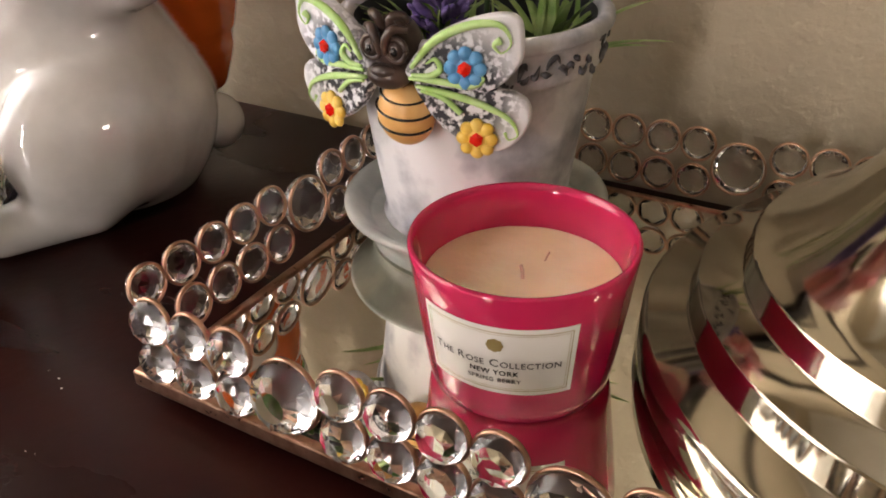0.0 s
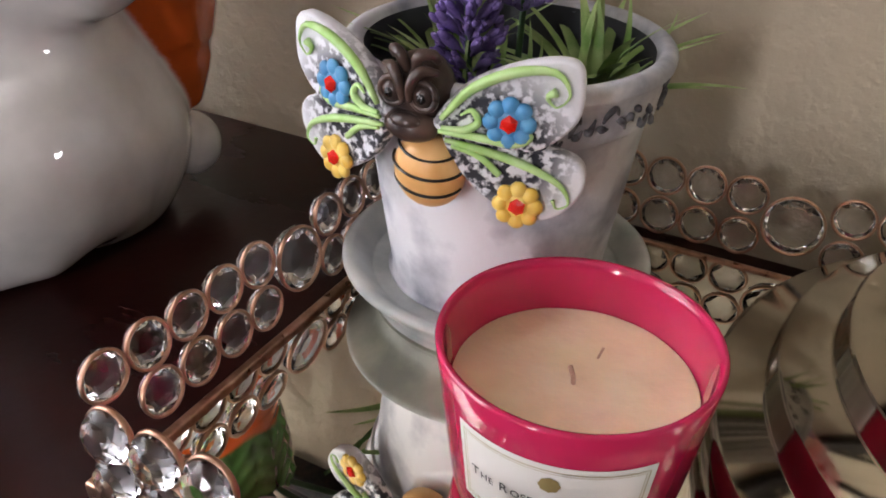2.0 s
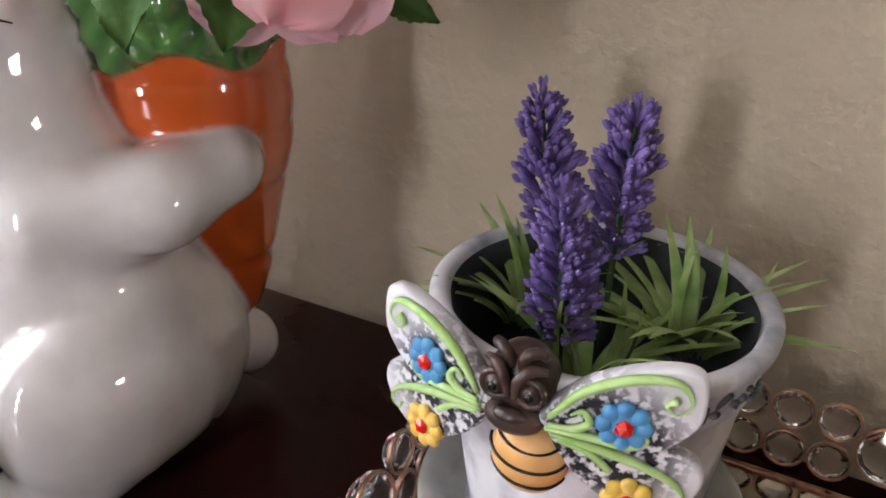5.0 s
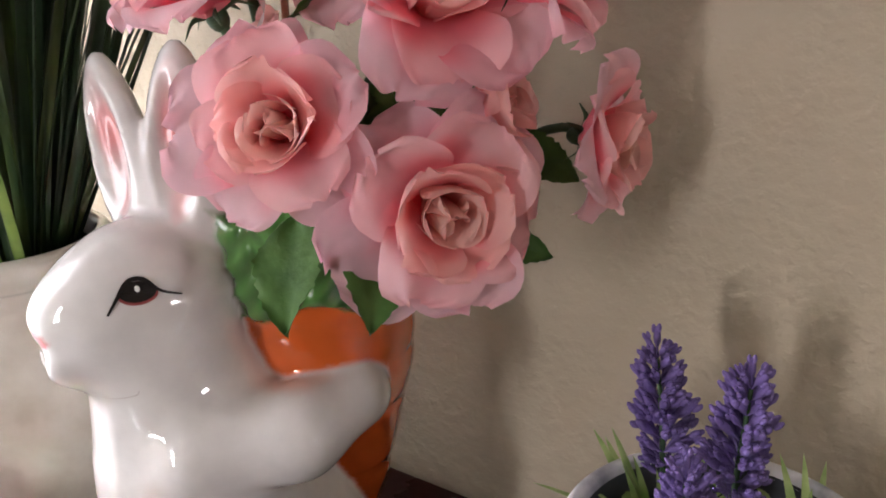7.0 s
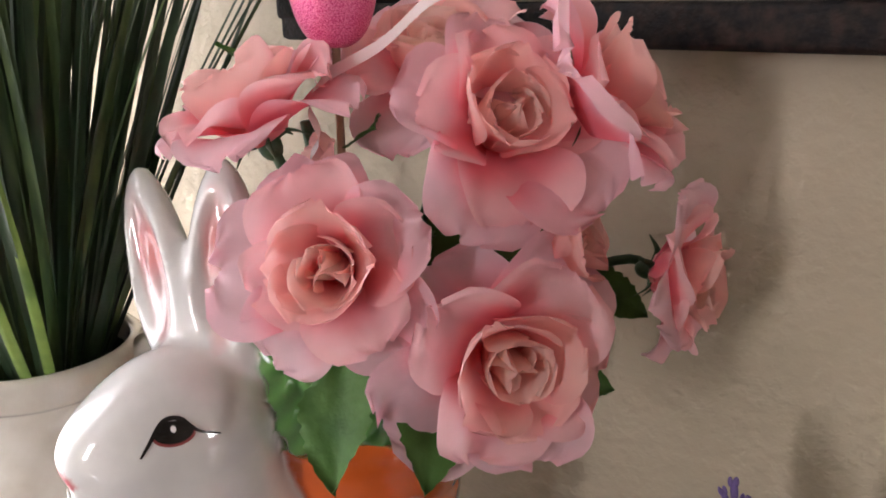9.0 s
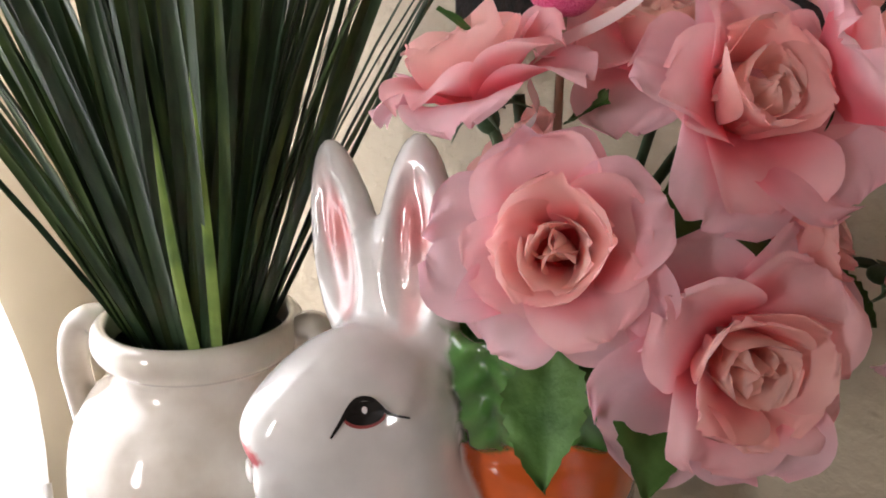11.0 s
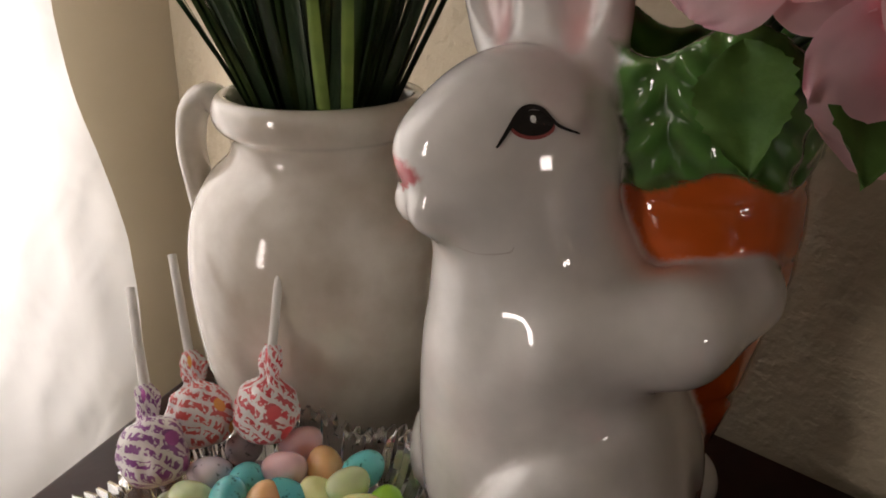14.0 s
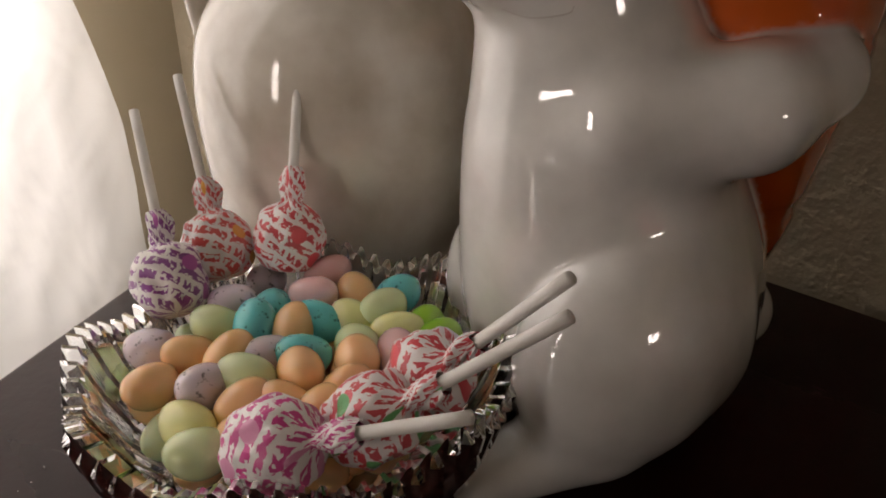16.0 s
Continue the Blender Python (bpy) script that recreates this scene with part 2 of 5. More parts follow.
ct.links.new(cg.outputs["Fac"], cr.inputs["Value"]), ct.links.new(cr.outputs[0], cm.inputs[0])
ct.links.new(cn.outputs["Fac"], cb.inputs["Height"])
ct.links.new(cb.outputs[0], c1.inputs["Normal"]), ct.links.new(cb.outputs[0], c2.inputs["Normal"])
ct.links.new(c1.outputs[0], cm.inputs[1]), ct.links.new(c2.outputs[0], cm.inputs[2])
ct.links.new(cm.outputs[0], ct.nodes["Material Output"].inputs["Surface"])


def wrapper(name, ink, second, slant=28):
    """White waxed paper printed with slanting rows of bars in one ink and round fruit marks in another."""
    m = material(name, (0.85, 0.82, 0.82), 0.32)
    t = m.node_tree
    b = t.nodes["Principled BSDF"]

    def node(kind, **values):
        n = t.nodes.new("ShaderNode" + kind)
        for k, v in values.items():
            n.inputs[k.replace("_", " ")].default_value = v
        return n

    co, sep, ang, turn = node("TexCoord"), node("SeparateXYZ"), node("Math"), node("Math")
    ang.operation, turn.operation = "ARCTAN2", "MULTIPLY"
    turn.inputs[1].default_value = 0.0118
    t.links.new(co.outputs["Object"], sep.inputs[0])
    t.links.new(sep.outputs["Y"], ang.inputs[0]), t.links.new(sep.outputs["X"], ang.inputs[1]), t.links.new(ang.outputs[0], turn.inputs[0])
    flat, mp = node("CombineXYZ"), node("Mapping")
    t.links.new(turn.outputs[0], flat.inputs["X"]), t.links.new(sep.outputs["Z"], flat.inputs["Y"])
    mp.inputs["Scale"].default_value, mp.inputs["Rotation"].default_value = (100, 100, 100), (0, 0, radians(slant))
    t.links.new(flat.outputs[0], mp.inputs["Vector"])
    wob, add = node("TexNoise", Scale=2.4, Detail=2.0), node("VectorMath")
    add.operation = "MULTIPLY_ADD"
    add.inputs[1].default_value = (0.35, 0.35, 0.0)
    t.links.new(mp.outputs[0], wob.inputs["Vector"]), t.links.new(wob.outputs["Color"], add.inputs[0]), t.links.new(mp.outputs[0], add.inputs[2])
    rows = node("TexBrick", Scale=1.0, Mortar_Size=0.085, Mortar_Smooth=0.0, Brick_Width=0.8, Row_Height=0.46)
    rows.offset, rows.squash, rows.squash_frequency = 0.37, 1.6, 2
    rows.inputs["Color1"].default_value, rows.inputs["Color2"].default_value = (*ink, 1), (*[0.85 * c + 0.06 for c in ink], 1)
    rows.inputs["Mortar"].default_value = (0.86, 0.82, 0.82, 1)
    t.links.new(add.outputs[0], rows.inputs["Vector"])
    # uprights that break the bars up
    gap, gmix, spec = node("TexNoise", Scale=5.5, Detail=1.5), t.nodes.new("ShaderNodeMix"), node("MapRange", From_Min=0.55, From_Max=0.58)
    t.links.new(add.outputs[0], gap.inputs["Vector"]), t.links.new(gap.outputs["Fac"], spec.inputs["Value"])
    spots, hit, smix = node("TexVoronoi", Scale=0.85), node("MapRange", From_Min=0.24, From_Max=0.26), t.nodes.new("ShaderNodeMix")
    t.links.new(mp.outputs[0], spots.inputs["Vector"]), t.links.new(spots.outputs["Distance"], hit.inputs["Value"])
    gmix.data_type = smix.data_type = "RGBA"
    t.links.new(spec.outputs[0], gmix.inputs["Factor"]), t.links.new(rows.outputs["Color"], gmix.inputs[6])
    gmix.inputs[7].default_value = (0.86, 0.82, 0.82, 1)
    t.links.new(hit.outputs[0], smix.inputs["Factor"]), t.links.new(gmix.outputs[2], smix.inputs[7])
    smix.inputs[6].default_value = (*second, 1)
    t.links.new(smix.outputs[2], b.inputs["Base Color"])
    fold, bp = node("TexNoise", Scale=170.0, Detail=3.0), node("Bump", Strength=0.7, Distance=0.0012)
    t.links.new(co.outputs["Object"], fold.inputs["Vector"]), t.links.new(fold.outputs["Fac"], bp.inputs["Height"])
    t.links.new(bp.outputs[0], b.inputs["Normal"])
    return m


def candy(name, colour, speckled):
    m = material(name, colour, 0.2, 0.0, Coat_Weight=0.3, Subsurface_Weight=0.4, Subsurface_Radius=(0.004, 0.003, 0.002), Subsurface_Scale=0.4)
    if speckled:
        dark = tuple(c * 0.35 for c in colour)
        mix_noise(m, dark, colour, 420, 3, sharp=(0.33, 0.4))
    else:
        mix_noise(m, tuple(c * 0.88 for c in colour), tuple(min(1, c * 1.08) for c in colour), 60, 3)
    return m


# ---- mesh helpers ----
def link(name, mesh, mat, parent=None, label=""):
    ob = new(name, mesh)
    if mat and not mesh.materials:
        mesh.materials.append(mat)
    ob.parent = parent
    if label:
        ob["label"] = label
    return ob


def part(name, bm, mat, parent=None, label="", smooth=True):
    me = bpy.data.meshes.new(name)
    bm.to_mesh(me)
    bm.free()
    if smooth:
        me.polygons.foreach_set("use_smooth", [True] * len(me.polygons))
    return link(name, me, mat, parent, label)


def thing(name, place, label, category, group="", kind=""):
    ob = new(name)
    ob.empty_display_size = 0.02
    ob.location = place
    return tagged(ob, label, category, group, kind)


def box(lo, hi, bevel=0.0):
    bm = bmesh.new()
    bmesh.ops.create_cube(bm, size=1)
    for v in bm.verts:
        v.co = Vector([(a + b) / 2 + c * (b - a) for a, b, c in zip(lo, hi, v.co)])
    if bevel:
        bmesh.ops.bevel(bm, geom=bm.edges[:], offset=bevel, segments=2, affect="EDGES", profile=0.5)
    return bm


def grid_mesh(fn, nu, nv, close_u=False, close_v=False, bm=None):
    """Quads over fn(u, v), u and v from 0 to 1."""
    bm = bm or bmesh.new()
    cu, cv = nu + (not close_u), nv + (not close_v)
    vs = [[bm.verts.new(fn(i / nu, j / nv)) for j in range(cv)] for i in range(cu)]
    for i in range(nu):
        for j in range(nv):
            bm.faces.new((vs[i][j], vs[(i + 1) % cu][j], vs[(i + 1) % cu][(j + 1) % cv], vs[i][(j + 1) % cv]))
    return bm


def smooth_line(points, n):
    """n + 1 points along a Catmull-Rom curve through points (any number of columns)."""
    p = np.array(points, float)
    q = np.vstack([2 * p[0] - p[1], p, 2 * p[-1] - p[-2]])
    out = []
    for k in range(n + 1):
        s = k / n * (len(p) - 1)
        i = min(int(s), len(p) - 2)
        t = s - i
        a, b, c, d = q[i : i + 4]
        out.append(0.5 * (2 * b + (c - a) * t + (2 * a - 5 * b + 4 * c - d) * t * t + (3 * b - a - 3 * c + d) * t**3))
    return np.array(out)


def lathe(profile, n=64, steps=0, wobble=0.0, bm=None):
    """A turned body from (radius, height) rows; steps > 0 rounds the profile."""
    rows = smooth_line(profile, steps) if steps else np.array(profile, float)
    seed = random.random() * 100

    def at(u, v):
        r, z = rows[round(v * (len(rows) - 1))]
        a = 2 * math.pi * u
        r = max(r, 1e-4) * (1 + wobble * noise.noise((math.cos(a) * 1.5 + seed, math.sin(a) * 1.5, z * 25)))
        return (r * math.cos(a), r * math.sin(a), z)

    bm = grid_mesh(at, n, len(rows) - 1, close_u=True, bm=bm)
    return bm


def tube(points, radius, n=10, steps=24, bm=None, flat=1.0):
    """A round rod along a curve through points; radius: one number, or one for each point."""
    bm = bm or bmesh.new()
    rad = radius if hasattr(radius, "__len__") else [radius] * len(points)
    line = smooth_line([(*p, r) for p, r in zip(points, rad)], steps).tolist()
    rings, side = [], None
    for k, (*c, r) in enumerate(line):
        way = Vector(line[min(k + 1, steps)][:3]) - Vector(line[max(k - 1, 0)][:3])
        way.normalize()
        side = (side - way * side.dot(way)).normalized() if side is not None else way.orthogonal().normalized()
        up = way.cross(side)
        rings.append([bm.verts.new(Vector(c) + r * (math.cos(2 * math.pi * i / n) * side + flat * math.sin(2 * math.pi * i / n) * up)) for i in range(n)])
    for a, b in zip(rings, rings[1:]):
        for i in range(n):
            bm.faces.new((a[i], a[(i + 1) % n], b[(i + 1) % n], b[i]))
    bm.faces.new(rings[0][::-1]), bm.faces.new(rings[-1])
    return bm


def ball(place, radii, bm=None, u=16, v=10, turn=None):
    bm = bm or bmesh.new()
    m = Matrix.Translation(place) @ (turn or Matrix()) @ Matrix.Diagonal((*radii, 1))
    bmesh.ops.create_uvsphere(bm, u_segments=u, v_segments=v, radius=1, matrix=m)
    return bm


def plate(outline, thick, n=48, dome=0.0, bm=None):
    """A closed outline in x and z through a few points, as a plate with rounded rim; its face looks to -y."""
    bm = bm or bmesh.new()
    p = np.array([*outline, outline[0]], float)
    q = np.vstack([p[-2], p, p[1]])
    line = []
    for k in range(n):
        s = k / n * (len(p) - 1)
        i = int(s)
        t = s - i
        a, b, c, d = q[i : i + 4]
        line.append(0.5 * (2 * b + (c - a) * t + (2 * a - 5 * b + 4 * c - d) * t * t + (3 * b - a - 3 * c + d) * t**3))
    line = np.array(line)
    mid = line.mean(0)
    rings = []
    for shrink, y in ((0.94, thick), (1.0, thick * 0.75), (1.0, thick * 0.2), (0.97, 0), (0.93, -thick * 0.05), (0.8, 0.0004 - dome * 0.3), (0.5, 0.0004 - dome * 0.8)):
        rings.append([bm.verts.new((mid[0] + (x - mid[0]) * shrink, y, mid[1] + (z - mid[1]) * shrink)) for x, z in line])
    for a, b in zip(rings, rings[1:]):
        for i in range(n):
            bm.faces.new((a[i], a[(i + 1) % n], b[(i + 1) % n], b[i]))
    bm.faces.new(rings[0][::-1]), bm.faces.new(rings[-1])
    bmesh.ops.recalc_face_normals(bm, faces=bm.faces[:])
    return bm


def paint(mesh, colours):
    layer = mesh.color_attributes.new("paint", "FLOAT_COLOR", "POINT")
    layer.data.foreach_set("color", np.hstack([colours, np.ones((len(colours), 1))]).astype(np.float32).ravel())


def surface_net(fn, lo, hi, step):
    """The skin where fn is nought, as vertices and quads."""
    axes = [np.arange(a, b + step, step) for a, b in zip(lo, hi)]
    grid = np.stack(np.meshgrid(*axes, indexing="ij"), -1)
    val = fn(grid.reshape(-1, 3)).reshape(grid.shape[:3])
    shape = np.array(val.shape) - 1
    total, count = np.zeros((*shape, 3)), np.zeros(shape)

    def cut(a, off, size):
        return a[tuple(slice(o, o + s) for o, s in zip(off, size))]

    for axis in range(3):
        others = [k for k in range(3) if k != axis]
        for i in (0, 1):
            for j in (0, 1):
                o0 = [0, 0, 0]
                o0[others[0]], o0[others[1]] = i, j
                o1 = list(o0)
                o1[axis] = 1
                a, b = cut(val, o0, shape), cut(val, o1, shape)
                hit = (a < 0) != (b < 0)
                t = np.where(hit, a / np.where(hit, a - b, 1), 0)[..., None]
                total += np.where(hit[..., None], cut(grid, o0, shape) * (1 - t) + cut(grid, o1, shape) * t, 0)
                count += hit
    used = count > 0
    index = np.full(shape, -1)
    index[used] = np.arange(used.sum())
    verts = total[used] / count[used][:, None]
    quads = []
    for axis in range(3):
        p, q = [(1, 2), (2, 0), (0, 1)][axis]
        a, b = np.take(val, range(shape[axis]), axis), np.take(val, range(1, shape[axis] + 1), axis)
        sel = np.argwhere((a < 0) != (b < 0))
        sel = sel[(sel[:, p] > 0) & (sel[:, q] > 0) & (sel[:, p] < shape[p]) & (sel[:, q] < shape[q])]
        inside = a[tuple(sel.T)] < 0
        corner = []
        for dp, dq in ((1, 1), (0, 1), (0, 0), (1, 0)):
            c = sel.copy()
            c[:, p] -= dp
            c[:, q] -= dq
            corner.append(index[tuple(c.T)])
        quad = np.stack(corner, 1)
        quad[~inside] = quad[~inside][:, ::-1]
        quads.append(quad)
    return verts, np.concatenate(quads)


def ellipsoid(p, c, r, turn=0.0):
    d = p - np.array(c)
    if turn:
        k, s = math.cos(radians(turn)), math.sin(radians(turn))
        d = np.stack([k * d[:, 0] + s * d[:, 2], d[:, 1], -s * d[:, 0] + k * d[:, 2]], 1)
    a = np.linalg.norm(d / np.array(r), axis=1)
    b = np.linalg.norm(d / np.array(r) ** 2, axis=1)
    return a * (a - 1) / np.maximum(b, 1e-9)


def limb(p, a, b, ra, rb):
    a, b = np.array(a), np.array(b)
    t = np.clip((p - a) @ (b - a) / ((b - a) @ (b - a)), 0, 1)
    return np.linalg.norm(p - a - t[:, None] * (b - a), axis=1) - (ra + (rb - ra) * t)


def melt(a, b, k):
    h = np.clip(0.5 + 0.5 * (b - a) / k, 0, 1)
    return b + (a - b) * h - k * h * (1 - h)


# ---- the room ----
def structure(name, bm, mat, label, smooth=False):
    return tagged(part(name, bm, mat, None, "", smooth), label, name.split("_")[0], "", "structure")


structure("wall_north", box((-1.1, 0.416, -0.76), (3.5, 0.53, 1.75)), WALL, "beige wall with hand-textured plaster")
structure("floor", box((-1.1, -3.2, -0.86), (3.6, 0.53, -0.76)), FLOOR, "tan carpet floor")
structure("ceiling", box((-1.1, -3.2, 1.75), (3.6, 0.53, 1.85)), CEILING, "off-white painted ceiling")


def wall_with_opening(name, axis, at, thick, span, hole, low, high, label, mat):
    """A wall across one axis with one opening, of four pieces in one mesh."""
    bm = bmesh.new()
    a, b = span
    c, d, e, f = hole
    for u0, u1, z0, z1 in ((a, c, low, high), (d, b, low, high), (c, d, low, e), (c, d, f, high)):
        lo, hi = ((at, u0, z0), (at + thick, u1, z1)) if axis == "x" else ((u0, at, z0), (u1, at + thick, z1))
        src = box(lo, hi)
        me = bpy.data.meshes.new("piece")
        src.to_mesh(me)
        src.free()
        bm.from_mesh(me)
        bpy.data.meshes.remove(me)
    return structure(name, bm, mat, label)


wall_with_opening("wall_west", "x", -1.06, 0.11, (-3.2, 0.416), (-0.57, 0.28, -0.15, 1.05), -0.76, 1.75, "beige wall with a curtained window", WALL_PLAIN)
wall_with_opening("wall_south", "y", -3.1, 0.1, (-0.95, 3.5), (-0.64, -0.36, -0.02, 1.22), -0.76, 1.75, "plain beige wall with a narrow window", WALL_PLAIN)
wall_with_opening("wall_east", "x", 3.5, 0.1, (-3.2, 0.53), (-0.28, 0.28, 0.08, 0.42), -0.76, 1.75, "plain beige wall with a small window", WALL_PLAIN)


def window(name, axis, at, u0, u1, z0, z1):
    w = thing(name, (0, 0, 0), "white framed window with one glazing bar", "window", "", "structure")
    t = 0.03

    def put(n, a, b, c, d, depth=0.03):
        lo, hi = ((at, a, c), (at + depth, b, d)) if axis == "x" else ((a, at, c), (b, at + depth, d))
        part(n, box(lo, hi, 0.003), WHITE_TRIM, w, "", False)

    put("window_frame", u0, u0 + t, z0, z1), put("window_frame", u1 - t, u1, z0, z1)
    put("window_frame", u0 + t, u1 - t, z0, z0 + t), put("window_frame", u0 + t, u1 - t, z1 - t, z1)
    put("glazing_bar", (u0 + u1) / 2 - 0.012, (u0 + u1) / 2 + 0.012, z0 + t, z1 - t, 0.022)
    return w


window("window_1", "x", -1.0, -0.57, 0.28, -0.15, 1.05)
window("window_2", "y", -3.0, -0.64, -0.36, -0.02, 1.22)
window("window_3", "x", 3.52, -0.28, 0.28, 0.08, 0.42)

# sheer curtain, gathered in soft folds
def fold(u, v):
    z = 1.35 - 2.1 * v
    k = max(0.0, min(1.0, (0.2 - z) / 0.22))
    side = 0.279 + 0.036 * k * k * (3 - 2 * k) - 0.03 * max(0.0, min(1.0, (z - 0.2) / 0.5))
    y = -0.66 + (side + 0.66) * u
    n = noise.noise((y * 4.5, z * 0.7, 3.1)) * 0.03 + noise.noise((y * 14, z * 2.2, 8.0)) * 0.012 + noise.noise((y * 30, z * 9, 1.0)) * 0.004
    edge = 0.012 * noise.noise((z * 5, 2.0, 0.0)) * max(0, (u - 0.9) * 10)
    return (-0.862 + 0.008 * math.sin(y * 31 + 5 * noise.noise((y * 3, z * 1.5, 0))) + n + 0.010 * noise.noise((y * 9 + z * 6, z * 5 - y * 3, 4.0)) + 0.007 * abs(noise.noise((y * 22 - z * 11, z * 9 + y * 5, 6.0))), y + edge, z)


curtain = part("curtain", grid_mesh(fold, 210, 150), CURTAIN)
tagged(curtain, "sheer white crinkled curtain hanging at a bright window", "curtain")
rod = thing("curtain_rod", (-0.862, -0.72, 1.37), "slim white curtain rod above the window", "curtain rod")
part("pole", tube([(0, 0.02, 0), (0, 0.5, 0), (0, 1.08, 0)], 0.012, 12, 6), WHITE_TRIM, rod)
part("bracket", box((-0.092, 0.06, -0.012), (0, 0.08, 0.012), 0.002), WHITE_TRIM, rod)
part("bracket", box((-0.092, 0.98, -0.012), (0, 1.0, 0.012), 0.002), WHITE_TRIM, rod)

# dark table, its left end cut at an angle
table = thing("table", (0, 0, -0.76), "dark cherry wooden table with a polished top", "table")


def slab(corners, z0, z1, bevel):
    bm = bmesh.new()
    f = bm.faces.new([bm.verts.new((x, y, z0)) for x, y in corners])
    r = bmesh.ops.extrude_face_region(bm, geom=[f])
    for v in r["geom"]:
        if isinstance(v, bmesh.types.BMVert):
            v.co.z = z1
    bmesh.ops.recalc_face_normals(bm, faces=bm.faces[:])
    bmesh.ops.bevel(bm, geom=bm.edges[:], offset=bevel, segments=3, affect="EDGES", profile=0.5)
    return bm


TOP = [(-0.699, 0.4045), (0.72, 0.4045), (0.72, -0.36), (-0.34, -0.36)]
part("tabletop", slab(TOP, 0.728, 0.76, 0.004), WOOD, table)
part("apron", slab([(-0.62, 0.36), (0.66, 0.36), (0.66, -0.3), (-0.32, -0.3)], 0.64, 0.728, 0.002), WOOD, table)
for x, y in ((-0.6, 0.34), (0.63, 0.34), (0.63, -0.27), (-0.3, -0.27)):
    part("leg", box((x - 0.025, y - 0.025, 0), (x + 0.025, y + 0.025, 0.66), 0.004), WOOD, table)

# iron wall ornament above
art = thing("iron_wall_ornament", (-0.145, 0.399, 0.336), "dark distressed iron wall ornament with curling branches", "wall decor")
part("lower_rail", box((-0.32, -0.008, -0.022), (0.4, 0.012, -0.004), 0.003), IRON, art)
part("stile", box((-0.322, -0.009, -0.012), (-0.3, 0.013, 0.42), 0.003), IRON, art)
part("stile", box((0.38, -0.008, -0.004), (0.4, 0.012, 0.42), 0.003), IRON, art)
part("upper_rail", box((-0.3, -0.008, 0.4), (0.38, 0.012, 0.42), 0.003), IRON, art)
part("branch", tube([(-0.3, 0, 0.004), (-0.2, -0.002, 0.0), (-0.1, 0, 0.012), (0.0, -0.003, -0.002), (0.15, 0, 0.02), (0.38, 0, 0.06)], [0.006, 0.005, 0.006, 0.007, 0.006, 0.005], 8, 30), IRON, art)
part("branch", tube([(-0.24, 0, 0.03), (-0.2, -0.002, 0.012), (-0.15, 0, 0.004), (-0.12, -0.002, 0.03), (-0.06, 0, 0.07), (0.05, 0, 0.1)], [0.003, 0.004, 0.006, 0.006, 0.005, 0.004], 8, 30), IRON, art)
part("branch", tube([(-0.1, 0, 0.03), (0.0, 0, 0.012), (0.1, 0, -0.002), (0.3, 0, 0.01), (0.38, 0, 0.02)], 0.0055, 8, 24), IRON, art)

# ---- white rabbit vase with a carrot ----
# each ear's foot, tip and the way its hollow faces
EARS = [((0.000, 0.006, 0.200), (-0.0105, -0.0165, 0.2770), (0.70, 0.70, 0.0)), ((0.012, -0.010, 0.200), (0.0125, -0.048, 0.2715), (0.85, 0.45, 0.0))]
RABBIT_AT, RABBIT_TURN = (-0.368, 0.259), math.atan2(-0.925, -0.38)


def carrot_field(p):
    z = p[:, 2]
    t = np.clip((z - 0.05) / 0.14, 0, 1)
    cx = -0.063 + 0.009 * t
    rad = np.interp(z, [0.03, 0.05, 0.065, 0.09, 0.11, 0.13, 0.15, 0.172, 0.185, 0.21], [0.004, 0.016, 0.022, 0.029, 0.0345, 0.0405, 0.0430, 0.0425, 0.040, 0.037])
    groove = 0.0009 * (np.sin(z * 190 + 1.5 * np.sin(z * 45)) > 0.93)
    d = np.hypot(p[:, 0] - cx, p[:, 1] + 0.004) - rad + groove
    return np.maximum(np.maximum(d, 0.047 - z), z - 0.182)


def green_field(p):
    z = p[:, 2]
    a = np.arctan2(p[:, 1], p[:, 0] + 0.053)
    rim = 0.220 + 0.006 * np.cos(a * 5 + 0.6)
    rad = np.interp(z, [0.168, 0.176, 0.184, 0.200, 0.222], [0.0385, 0.0425, 0.0445, 0.0465, 0.0485])
    leaf = np.abs(np.sin(a * 4.5 + 12 * (z - 0.19)))
    vein = 0.0024 * np.sqrt(leaf) - 0.0016 * (leaf > 0.985) + 0.0009 * np.sin(z * 520 + 7 * leaf) * (leaf > 0.25) - 0.0012
    d = np.hypot(p[:, 0] + 0.053, p[:, 1]) - rad - vein
    low = 0.174 + 0.004 * np.cos(a * 5 + 0.6)
    shell = np.maximum(np.maximum(d, low - z), z - rim)
    hole = np.maximum(np.hypot(p[:, 0] + 0.053, p[:, 1]) - rad + 0.006, 0.185 - z)
    return np.maximum(shell, -hole)


